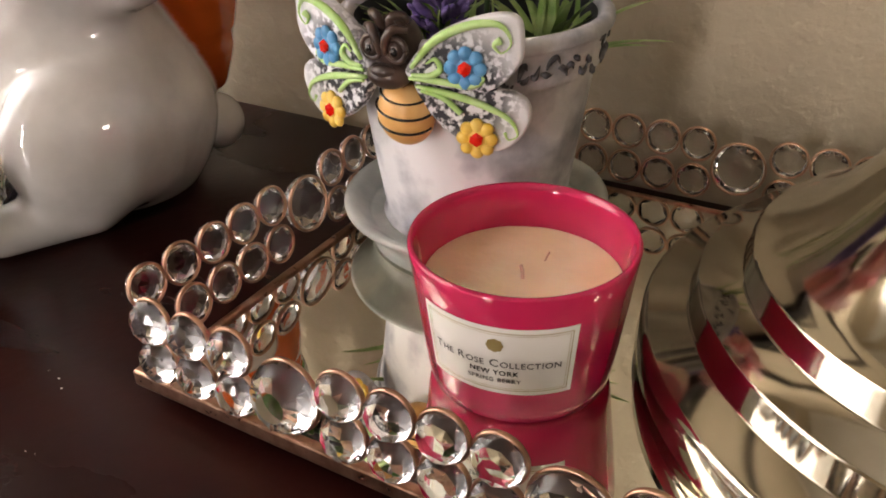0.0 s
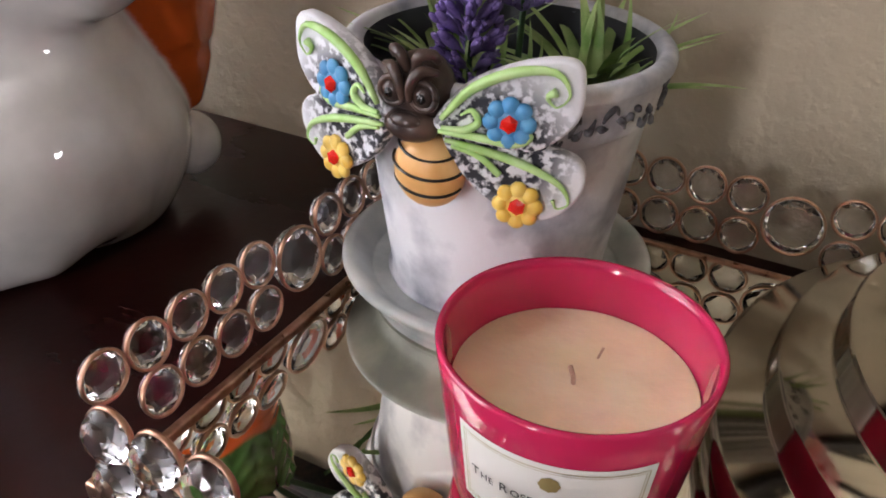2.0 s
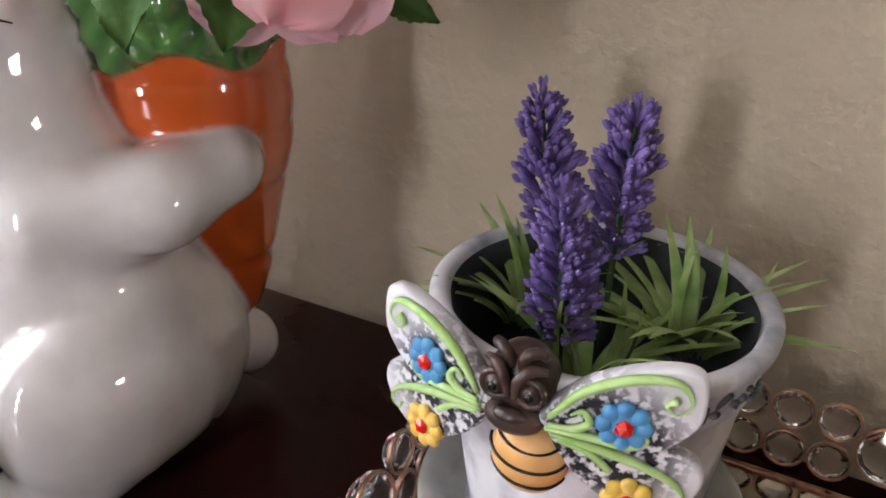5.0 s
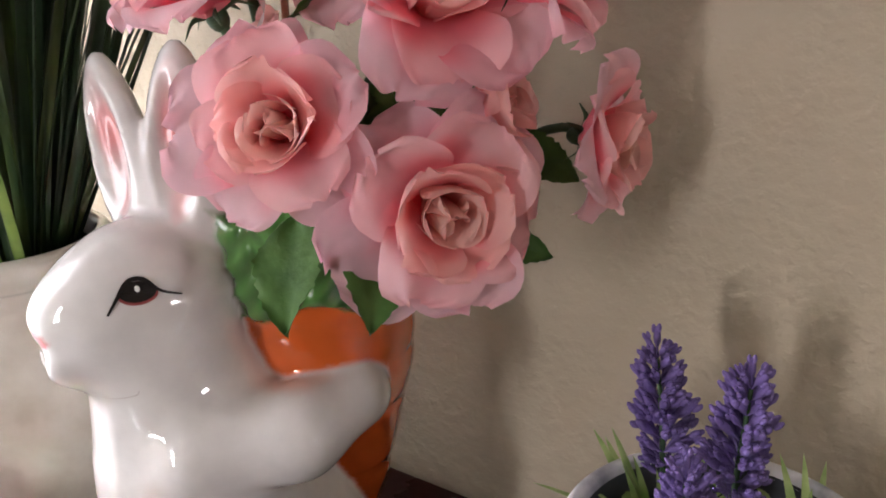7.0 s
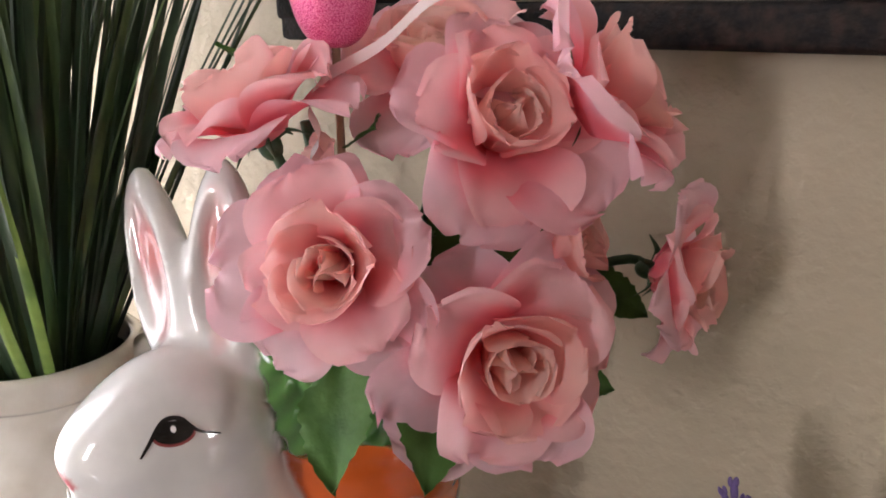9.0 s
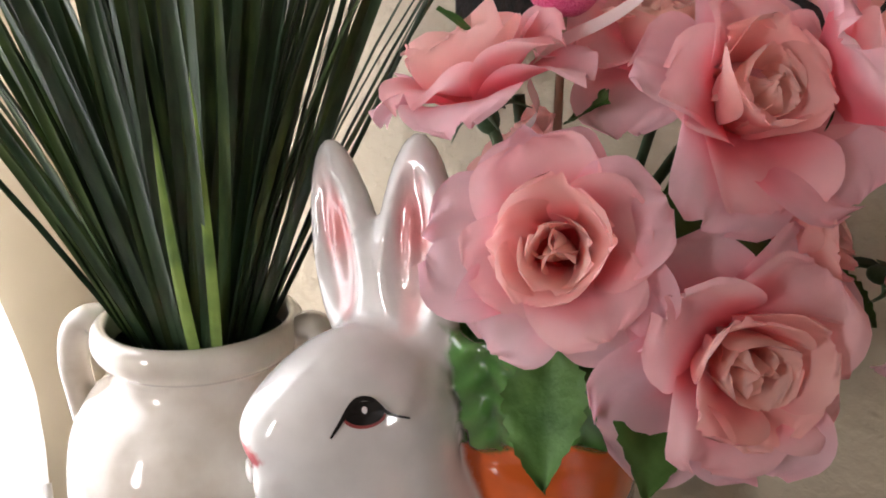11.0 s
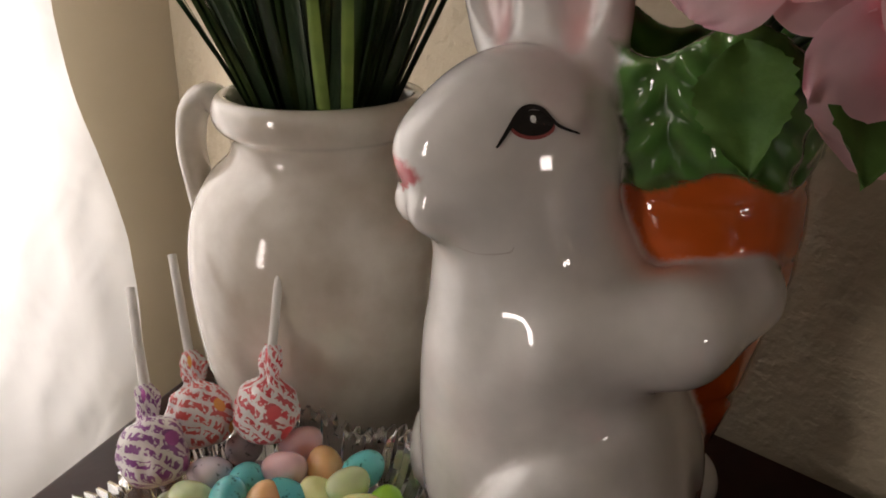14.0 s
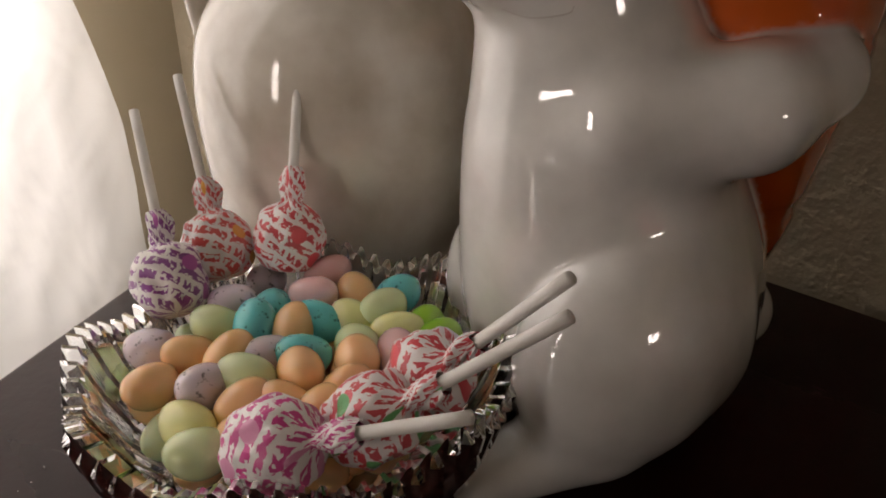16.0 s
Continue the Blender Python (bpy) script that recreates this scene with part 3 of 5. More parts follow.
def rabbit_field(p):
    body = ellipsoid(p, (-0.010, 0, 0.046), (0.057, 0.045, 0.062))
    body = melt(body, ellipsoid(p, (0.006, 0, 0.105), (0.045, 0.039, 0.066)), 0.03)
    neck = ellipsoid(p, (0.018, 0, 0.158), (0.026, 0.025, 0.03))
    body = melt(body, neck, 0.02)
    head = ellipsoid(p, (0.015, 0, 0.1885), (0.034, 0.0245, 0.0275), 20)
    head = melt(head, ellipsoid(p, (0.041, 0, 0.1805), (0.0215, 0.0155, 0.0165), 25), 0.02)
    head = melt(head, ellipsoid(p, (0.0495, 0.006, 0.1675), (0.0105, 0.0085, 0.0095)), 0.005)
    head = melt(head, ellipsoid(p, (0.0495, -0.006, 0.1675), (0.0105, 0.0085, 0.0095)), 0.005)
    head = melt(head, ellipsoid(p, (0.019, 0.0105, 0.173), (0.024, 0.0125, 0.018)), 0.015)
    head = melt(head, ellipsoid(p, (0.019, -0.0105, 0.173), (0.024, 0.0125, 0.018)), 0.015)
    out = melt(body, head, 0.012)
    for side, (base, tip, face) in zip((1, -1), EARS):
        base, tip, face = np.array(base), np.array(tip), np.array(face)
        axis = (tip - base) / np.linalg.norm(tip - base)
        face -= axis * (face @ axis)
        face /= np.linalg.norm(face)
        wide = np.cross(axis, face)
        q = p - (base + tip) / 2
        half = np.linalg.norm(tip - base) / 2
        l = np.stack([q @ face, q @ wide, q @ axis], 1)
        l[:, 1] *= 1 + 0.22 * l[:, 2] / half
        ear = ellipsoid(l, (0, 0, 0), (0.0095, 0.0164, half + 0.003))
        hollow = ellipsoid(l, (0.0105, 0, 0.004), (0.0082, 0.0114, half * 0.82))
        ridge = ellipsoid(l, (0.0015, -0.0015, 0.0), (0.0035, 0.0028, half * 0.7))
        ear = np.minimum(np.maximum(ear, -hollow), np.maximum(ridge, ear - 0.004))
        out = melt(out, ear, 0.005)
        arm = limb(p, (0.014, 0.026 * side, 0.124), (-0.022, 0.039 * side, 0.1265), 0.0195, 0.018)
        arm = melt(arm, limb(p, (-0.022, 0.039 * side, 0.1265), (-0.051, 0.034 * side, 0.1325), 0.018, 0.0165), 0.01)
        out = melt(out, arm, 0.009)
        thigh = ellipsoid(p, (0.012, 0.0375 if side > 0 else -0.024, 0.048), (0.041 if side > 0 else 0.036, 0.0255, 0.042), -12)
        out = melt(out, thigh, 0.0022 + 0.022 * np.clip((0.012 - p[:, 0]) / 0.04, 0, 1))
        out = melt(out, limb(p, (0.02, 0.034 * side, 0.013), (0.062, 0.032 * side, 0.012), 0.0145, 0.0125), 0.01)
    out = melt(out, ellipsoid(p, (-0.068, 0, 0.026), (0.0155, 0.016, 0.0165)), 0.004)
    return np.maximum(out, 0.0005 - p[:, 2])


def build_rabbit():
    def field(p):
        return np.minimum(np.minimum(melt(rabbit_field(p), carrot_field(p), 0.003), green_field(p)), 9)

    verts, quads = surface_net(field, (-0.125, -0.075, -0.004), (0.09, 0.075, 0.29), 0.0019)
    # settle the skin on the field and even it out
    edge = np.vstack([quads[:, [0, 1]], quads[:, [1, 2]], quads[:, [2, 3]], quads[:, [3, 0]]])
    for _ in range(2):
        acc, cnt = np.zeros_like(verts), np.zeros(len(verts))
        np.add.at(acc, edge[:, 0], verts[edge[:, 1]])
        np.add.at(cnt, edge[:, 0], 1)
        verts = 0.5 * verts + 0.5 * acc / np.maximum(cnt, 1)[:, None]
    r, c, g = rabbit_field(verts), carrot_field(verts), green_field(verts)
    white, orange, green = np.array((0.80, 0.79, 0.77)), np.array((0.78, 0.145, 0.025)), np.array((0.075, 0.20, 0.045))
    k = np.clip((r - np.minimum(c, g)) / 0.0016 * 0.5 + 0.5, 0, 1)[:, None]
    k2 = np.clip((c - g) / 0.001 * 0.5 + 0.5, 0, 1)[:, None]
    # the orange gets darker towards the carrot's foot
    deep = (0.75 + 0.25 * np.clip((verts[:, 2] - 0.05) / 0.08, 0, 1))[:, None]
    # the green follows the leaf relief: darker in its grooves, lighter where raised
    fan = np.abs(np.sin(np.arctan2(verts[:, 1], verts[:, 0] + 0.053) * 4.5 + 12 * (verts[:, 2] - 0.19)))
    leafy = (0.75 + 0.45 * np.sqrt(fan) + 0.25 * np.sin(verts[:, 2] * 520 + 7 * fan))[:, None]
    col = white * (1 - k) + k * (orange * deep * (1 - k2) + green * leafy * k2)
    # pink inside the ears and on the nose
    for base, tip, f in EARS:
        tip, base, f = np.array(tip), np.array(base), np.array(f)
        axis = (tip - base) / np.linalg.norm(tip - base)
        f = f - axis * (f @ axis)
        f /= np.linalg.norm(f)
        wide = np.cross(axis, f)
        q = verts - (base + tip) / 2
        half = np.linalg.norm(tip - base) / 2
        d = np.sqrt(((q @ wide) / 0.0085) ** 2 + ((q @ axis - 0.004) / (half * 0.86)) ** 2)
        m = np.clip((1.0 - d) / 0.4, 0, 1) * ((q @ f) > 0.0005) * (verts[:, 2] > 0.214)
        m = (m * (0.75 + 0.35 * np.sin(q @ axis * 160)))[:, None].clip(0, 1)
        col = col * (1 - m) + m * np.array((0.78, 0.30, 0.30))
    d = np.sqrt(((verts[:, 1]) / 0.0108) ** 2 + ((verts[:, 2] - 0.1785) / 0.0068) ** 2)
    nose = (np.clip((1 - d) / 0.2, 0, 1) * (verts[:, 0] > 0.051) * (verts[:, 2] - 0.1735 > 0.6 * np.abs(verts[:, 1]) - 0.0012))[:, None]
    col = col * (1 - nose) + nose * np.array((0.6, 0.14, 0.16))
    me = bpy.data.meshes.new("rabbit_vase")
    extra_v, extra_f, extra_m = [], [], []

    def on_skin(x, z, lift=0.0004):
        y = np.linspace(0.0, 0.06, 240)
        pts = np.stack([np.full(240, x), y, np.full(240, z)], 1)
        out = np.argmax(rabbit_field(pts) > 0)
        return (x, y[out] + lift, z)

    def patch(outline, mat, lift):
        start = len(verts) + len(extra_v)
        cx, cz = np.mean(outline, 0)
        extra_v.append(on_skin(cx, cz, lift))
        for s in (0.5, 1.0):
            extra_v.extend(on_skin(cx + (x - cx) * s, cz + (z - cz) * s, lift) for x, z in outline)
        n = len(outline)
        for i in range(n):
            j = (i + 1) % n
            extra_f.append((start, start + 1 + i, start + 1 + j))
            extra_f.append((start + 1 + i, start + 1 + n + i, start + 1 + n + j, start + 1 + j))
            extra_m.extend((mat, mat))

    def stroke(points, width, mat, lift=0.0007, n=22):
        line = smooth_line(points, n)
        left, right = [], []
        for i, (x, z) in enumerate(line):
            d = line[min(i + 1, n)] - line[max(i - 1, 0)]
            d = np.array((-d[1], d[0])) / np.linalg.norm(d)
            w = width * (0.25 + math.sin(math.pi * min(1, 0.1 + 0.85 * i / n)))
            left.append((x + d[0] * w, z + d[1] * w)), right.append((x - d[0] * w, z - d[1] * w))
        start = len(verts) + len(extra_v)
        for a, b in zip(left, right):
            extra_v.extend((on_skin(*a, lift), on_skin(*b, lift)))
        for i in range(n):
            extra_f.append((start + 2 * i, start + 2 * i + 1, start + 2 * i + 3, start + 2 * i + 2))
            extra_m.append(mat)

    ex, ez = EYE_AT
    ring = [(math.cos(a), math.sin(a)) for a in np.linspace(0, 2 * math.pi, 24, endpoint=False)]
    patch([(ex + 0.0070 * c, ez - 0.0010 + 0.0037 * s) for c, s in ring], 2, 0.0003)
    patch([(ex + 0.0066 * c, ez + 0.0036 * s) for c, s in ring], 1, 0.0005)
    patch([(ex + 0.0009 * c, ez + 0.0012 + 0.0011 * s) for c, s in ring], 3, 0.0009)
    stroke([(ex + 0.0115, ez - 0.0066), (ex + 0.0076, ez - 0.0016), (ex + 0.0028, ez + 0.0038), (ex - 0.0028, ez + 0.0040), (ex - 0.0078, ez - 0.0010), (ex - 0.0150, ez - 0.0040)], 0.0006, 1)
    # mouth
    stroke([(0.048, 0.1575), (0.042, 0.1555), (0.034, 0.157), (0.0325, 0.159)], 0.00022, 4)
    me.from_pydata(np.vstack([verts, extra_v]).tolist(), [], [*quads.tolist(), *extra_f])
    for m in (GLAZE, INK, EYE_RED, EYE_SPARK, MOUTH):
        me.materials.append(m)
    me.polygons.foreach_set("material_index", [0] * len(quads) + extra_m)
    me.polygons.foreach_set("use_smooth", [True] * len(me.polygons))
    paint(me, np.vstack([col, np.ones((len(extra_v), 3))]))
    ob = link("rabbit_vase", me, None)
    ob.matrix_world = pose(*RABBIT_AT, 0, 0, 0, math.degrees(RABBIT_TURN))
    return tagged(ob, "glossy white ceramic rabbit vase hugging an orange carrot", "vase")


EYE_AT = (0.0265, 0.1968)
MOUTH = material("mouth_grey", (0.6, 0.57, 0.55), 0.3)
build_rabbit()

# ---- cream jar with grass ----
JAR = (-0.5065, 0.2591)
jar = thing("cream_jar", (*JAR, 0), "cream crackle-glazed ceramic jar with two loop handles", "jar")
body = lathe([(0.0, 0.0), (0.046, 0.0), (0.05, 0.004), (0.056, 0.03), (0.0625, 0.058), (0.0655, 0.088), (0.0655, 0.108), (0.062, 0.128), (0.0535, 0.144), (0.0445, 0.1525), (0.0418, 0.158), (0.0428, 0.1635), (0.0472, 0.1675), (0.0492, 0.173), (0.0482, 0.179), (0.0450, 0.1818), (0.0415, 0.180), (0.0395, 0.17)], 72, 60, 0.006)
part("body", body, CREAM, jar)
# shallow lining under the lip, near-black to paint in the jar's inner shade
part("inside", lathe([(0.0396, 0.1705), (0.0385, 0.15), (0.03, 0.148), (0.0, 0.148)], 48), VASE_INSIDE_SHADE, jar, "hollow inside, its shade put in the colour")
for s in (1, -1):
    a = math.atan2(-0.60, -0.78) + (0 if s > 0 else math.pi)
    c, n = math.cos(a), math.sin(a)
    part("handle", tube([(r * c, r * n, z) for r, z in ((0.044, 0.171), (0.053, 0.1775), (0.0610, 0.171), (0.0640, 0.155), (0.0625, 0.139), (0.0595, 0.124))], [0.0065, 0.0068, 0.0066, 0.0062, 0.006, 0.0065], 14, 30, flat=1.5), CREAM, jar)

grass = thing("artificial_grass", (*JAR, 0.148), "tall dark green artificial onion grass in the jar", "artificial plant")


def blade_mesh(length, bend, width, name):
    def at(u, v):
        w = width * (1 - v) ** 0.55 * (0.75 + 0.6 * v * (1 - v))
        return ((u - 0.5) * 2 * w, 0.35 * w * abs(u - 0.5) * 2 + bend * v * v, length * v * (1 - 0.12 * bend * v / 0.1))

    bm = grid_mesh(at, 2, 9)
    me = bpy.data.meshes.new(name)
    bm.to_mesh(me)
    bm.free()
    me.polygons.foreach_set("use_smooth", [True] * len(me.polygons))
    return me


rng = random.Random(7)
blades = [blade_mesh(l, b, w, "blade") for l, b, w in ((0.34, 0.02, 0.0038), (0.3, 0.05, 0.0033), (0.27, 0.0, 0.0043), (0.36, 0.07, 0.0030), (0.24, 0.03, 0.0041))]
thin = [blade_mesh(l, b, 0.0011, "blade") for l, b in ((0.33, 0.05), (0.3, 0.02))]
tips = [blade_mesh(0.115, 0.012, 0.0036, "lime_blade"), blade_mesh(0.145, -0.008, 0.0034, "lime_blade")]
for me in blades + thin:
    me.materials.append(GRASS_MID if me in (blades[1], blades[4]) else GRASS)
for me in tips:
    me.materials.append(GRASS_TIP)
for i in range(292):
    a, q = rng.uniform(0, 2 * math.pi), rng.random() ** 0.6
    ob = link("blade", rng.choice(blades) if i % 6 else rng.choice(thin), None, grass)
    lean = q * rng.uniform(14, 30)
    ob.matrix_local = Matrix.Translation((0.027 * q * math.cos(a), 0.027 * q * math.sin(a), 0.016)) @ pose(0, 0, 0, 0, 0, math.degrees(a) - 90) @ pose(0, 0, 0, -lean, 0, 0) @ pose(0, 0, 0, 0, 0, rng.uniform(-60, 60))
for me, base, tip in ((tips[0], (0.034, -0.024, 0.03), (0.0711, -0.0603, 0.1339)), (tips[1], (0.038, -0.016, 0.03), (0.0825, -0.0426, 0.1555))):
    way = Vector(tip) - Vector(base)
    z = way.normalized()
    x = z.cross(Vector((0.6, -0.8, 0.0))).normalized()
    ob = link("lime_blade", me, None, grass, "short blade with a lime green tip")
    k = way.length / (0.115 if me is tips[0] else 0.145)
    turn = Matrix((x, z.cross(x), z)).transposed().to_4x4()
    ob.matrix_local = Matrix.Translation(base) @ turn @ Matrix.Diagonal((1, 1, k, 1))

# ---- roses ----
ROSE_FOOT = Vector((-0.333, 0.300, 0.195))


def petal_mesh(length, half, lean, curl, cup, ruffle, seed, tone, start=0.04):
    """One cloth petal with a narrow foot and a round, frayed head; it leans off the flower's axis (z) towards +y.
    lean and curl: degrees off the axis at foot and head; cup: the radius to which it bends across."""
    nu, nv = 16, 16
    rows, r, z = [], start, -0.34
    for k in range(nv + 1):
        v = k / nv
        th = radians(lean + (curl - lean) * v**1.7)
        rows.append((r, z, th, v))
        r, z = r + length / nv * math.sin(th), z + length / nv * math.cos(th)

    def at(u, v):
        s = 2 * u - 1
        r, z, th, v = rows[round(v * nv)]
        if v > 0.6:
            w = half * max(0.02, 1 - ((v - 0.6) / 0.405) ** 2.6) ** 0.385
        else:
            k = v / 0.6
            w = half * (0.3 + 0.7 * k * (1.6 - 0.6 * k))
        w *= 1 + 0.10 * noise.noise((v * 2.2, seed, 1.0)) + 0.018 * noise.noise((v * 21, seed + s, 3.0))
        a = s * w / cup
        rim = max(abs(s) ** 3, v**4)
        lift = cup * (1 - math.cos(min(abs(a), 2.6))) + ruffle * v * v * (noise.noise((s * 1.4 + seed, v * 1.3, seed * 2)) + 0.55 * rim * noise.noise((s * 3.1 + seed, v * 3.1, seed)))
        lift += 0.025 * math.exp(-((s / 0.12) ** 2)) * v * (1 - v) - 0.06 * rim * v * (curl > 50)
        x = cup * math.sin(max(-2.6, min(2.6, a)))
        notch = 0.05 * noise.noise((s * 2.4, seed, 6.0)) * v**3 + 0.012 * v**6 * noise.noise((s * 15, seed, 2.0))
        return (x, r - lift * math.cos(th) + notch * math.sin(th), z + lift * math.sin(th) + notch * math.cos(th))

    bm = grid_mesh(at, nu, nv)
    me = bpy.data.meshes.new("petal")
    bm.to_mesh(me)
    bm.free()
    me.polygons.foreach_set("use_smooth", [True] * len(me.polygons))
    v = np.tile(np.arange(nv + 1) / nv, nu + 1)[:, None]
    u = np.abs(np.repeat(np.arange(nu + 1) / nu, nv + 1) * 2 - 1)[:, None]
    deep, pale, peach = np.array((0.99, 0.31, 0.39)), np.array((1.0, 0.69, 0.76)), np.array((0.995, 0.62 + 0.12 * (tone > 0.8), 0.54 + 0.12 * (tone > 0.8)))
    wander = np.array([noise.noise((a * 1.5 + seed, b * 1.8, seed)) for a, b in zip(u[:, 0], v[:, 0])])[:, None]
    k = np.clip((v + 0.15 * u**2 + 0.25 * wander - 0.34) / 0.5, 0, 1)
    k = k * k * (3 - 2 * k)
    flush = np.clip((v - 0.88) * 6, 0, 1) * np.clip(0.5 + 2 * wander, 0, 1) * 0.35
    col = deep * (1 - k) + (pale * (1 - tone) + peach * tone) * k
    col = col * (1 - 0.7 * tone) + 0.7 * tone * peach
    paint(me, col * (1 - flush) + flush * np.array((0.96, 0.36, 0.44)))
    me.materials.append(PETAL)
    return me


PETALS = {
    "core": [petal_mesh(0.66, 0.32, 2, -24, 0.14, 0.02, s, 0.95, 0.07) for s in (1.0, 5.2, 3.3)],
    "heart": [petal_mesh(0.70, 0.45, 12, 10, 0.30, 0.05, s, 0.85, 0.13) for s in (2.9, 8.2, 5.4)],
    "inner": [petal_mesh(0.84, 0.54, 28, 40, 0.46, 0.10, s, 0.55, 0.10) for s in (2.0, 6.1, 9.4, 4.4)],
    "mid": [petal_mesh(0.98, 0.60, 46, 82, 0.68, 0.18, s, 0.2, 0.06) for s in (3.0, 7.7, 8.3, 1.4)],
    "outer": [petal_mesh(1.12, 0.62, 60, 102, 0.95, 0.24, s, 0.0, 0.05) for s in (4.0, 2.6, 11.0, 6.6)],
}
calyx_mesh = None


def rose(place, facing, size, spin=0.0, openness=1.0, label="pink cloth rose with ruffled petals"):
    global calyx_mesh
    facing = Vector(facing).normalized()
    r = thing("rose", place, label, "artificial flower", "roses in the rabbit vase")
    turn = facing.to_track_quat("Z", "Y").to_matrix().to_4x4()
    gen = random.Random(round(place[0] * 1e4))
    back = -0.30 * size
    whorls = (("core", 3, 5), ("heart", 3, 8), ("inner", 4, 10), ("mid", 4, 10), ("outer", 5, 12))
    bud = openness < 0.6
    for w, (kind, count, wobble) in enumerate(whorls[:3] if bud else whorls):
        for i in range(count):
            a = spin + 360 * i / count + 37 * w + gen.uniform(-13, 13)
            ob = link("petal", gen.choice(PETALS[kind]), None, r)
            s = size * gen.uniform(0.86, 1.1) * (1.25 if bud else 1.0)
            ob.matrix_local = turn @ pose(0, 0, 0, gen.uniform(-wobble, wobble), gen.uniform(-wobble, wobble), a) @ Matrix.Diagonal((s, s, s, 1))
    if calyx_mesh is None:
        bm = bmesh.new()
        ball((0, 0, -0.1), (0.12, 0.12, 0.16), bm, 12, 8)
        for i in range(5):
            a = 2 * math.pi * i / 5
            tube([(0.08 * math.cos(a), 0.08 * math.sin(a), -0.05), (0.25 * math.cos(a), 0.25 * math.sin(a), -0.03), (0.42 * math.cos(a), 0.42 * math.sin(a), -0.16)], [0.05, 0.045, 0.006], 6, 8, bm, 0.3)
        calyx_mesh = bpy.data.meshes.new("calyx")
        bm.to_mesh(calyx_mesh)
        bm.free()
        calyx_mesh.materials.append(STEM)
        calyx_mesh.polygons.foreach_set("use_smooth", [True] * len(calyx_mesh.polygons))
    ob = link("calyx", calyx_mesh, None, r)
    ob.matrix_local = turn @ Matrix.Translation((0, 0, back - 0.02 * size)) @ Matrix.Diagonal((size, size, size, 1))
    p = Vector(place)
    start = -facing * 0.5 * size
    goal = ROSE_FOOT + Vector((gen.uniform(-0.012, 0.012), gen.uniform(-0.012, 0.012), 0)) - p
    mid = start * 0.4 + goal * 0.6 - facing * 0.012
    part("stem", tube([start * 0.7, start - facing * 0.012, mid, goal], 0.0019, 8, 16), STEM, r)
    return r


rose((-0.3017, 0.2492, 0.2585), (0.42, -0.80, 0.22), 0.034, 10, label="open pink cloth rose leaning over the rabbit's head")
rose((-0.2586, 0.2790, 0.2275), (0.75, -0.62, 0.05), 0.0365, 40, label="large open pink cloth rose above the carrot")
rose((-0.3430, 0.2590, 0.3030), (-0.25, -0.30, 0.92), 0.034, 20, label="pink cloth rose tipped upward, seen from its side")
rose((-0.2720, 0.2980, 0.2985), (0.76, -0.33, 0.55), 0.0355, 70, label="full pink cloth rose at the top of the bunch")
rose((-0.2290, 0.3500, 0.2400), (0.95, 0.12, -0.05), 0.030, 15, label="pink cloth rose facing the room, near the wall")
rose((-0.2500, 0.3270, 0.3050), (0.80, 0.30, 0.52), 0.036, 55, label="pink cloth rose high on the bunch near the wall")
rose((-0.3080, 0.3120, 0.3160), (0.20, -0.45, 0.85), 0.036, 30, label="pink cloth rose standing behind the pink egg")
rose((-0.2550, 0.3080, 0.2580), (0.60, 0.10, 0.30), 0.022, 30, 0.35, label="half-open pink cloth rosebud low in the bunch")
rose((-0.3320, 0.2760, 0.2720), (-0.2, -0.5, 0.5), 0.024, 80, 0.35, label="half-open pink cloth rosebud behind the rabbit's ear")


def leaf_mesh(length, width):
    def at(u, v):
        s = 2 * u - 1
        saw = 1 + 0.07 * math.sin(v * 60)
        w = width * math.sin(math.pi * v**0.75) ** 0.85 * saw
        return (s * w, -0.22 * width * (1 - abs(s)) - 0.1 * length * v * v + 0.02 * length * math.sin(abs(s) * 9 + v * 14) * abs(s), length * v)

    return grid_mesh(at, 8, 26)


spray = thing("leaf_spray", ROSE_FOOT, "green cloth rose leaves hanging round the bunch", "artificial leaves")
for base, tip, width, spin in (
    ((-0.312, 0.262, 0.222), (-0.2927, 0.2312, 0.1956), 0.0135, 20),
    ((-0.282, 0.278, 0.222), (-0.2672, 0.2497, 0.1939), 0.0125, -20),
    ((-0.275, 0.325, 0.205), (-0.2533, 0.3603, 0.1847), 0.009, 60),
    ((-0.275, 0.305, 0.212), (-0.247, 0.296, 0.196), 0.009, 0),
    ((-0.325, 0.280, 0.245), (-0.342, 0.262, 0.272), 0.010, 10),
    ((-0.325, 0.285, 0.262), (-0.349, 0.268, 0.246), 0.009, 50),
    ((-0.300, 0.290, 0.255), (-0.255, 0.300, 0.262), 0.017, 80),
    ((-0.305, 0.290, 0.240), (-0.262, 0.318, 0.252), 0.016, 90),
    ((-0.315, 0.295, 0.235), (-0.290, 0.272, 0.272), 0.014, 30),
    ((-0.262, 0.325, 0.245), (-0.238, 0.345, 0.222), 0.009, 100),
    ((-0.325, 0.290, 0.290), (-0.305, 0.272, 0.300), 0.008, 40),
    ((-0.345, 0.280, 0.305), (-0.356, 0.262, 0.325), 0.007, 0),
):
    b, e = Vector(base), Vector(tip)
    ob = part("leaf", leaf_mesh((e - b).length, width), LEAF, spray)
    ob.matrix_local = Matrix.Translation(b - ROSE_FOOT) @ (e - b).to_track_quat("Z", "Y").to_matrix().to_4x4() @ pose(0, 0, 0, 0, 0, spin)
part("stem", tube([(0, 0, -0.01), (0.01, -0.005, 0.04), (0.03, 0, 0.07)], 0.0022, 8, 14), STEM, spray)
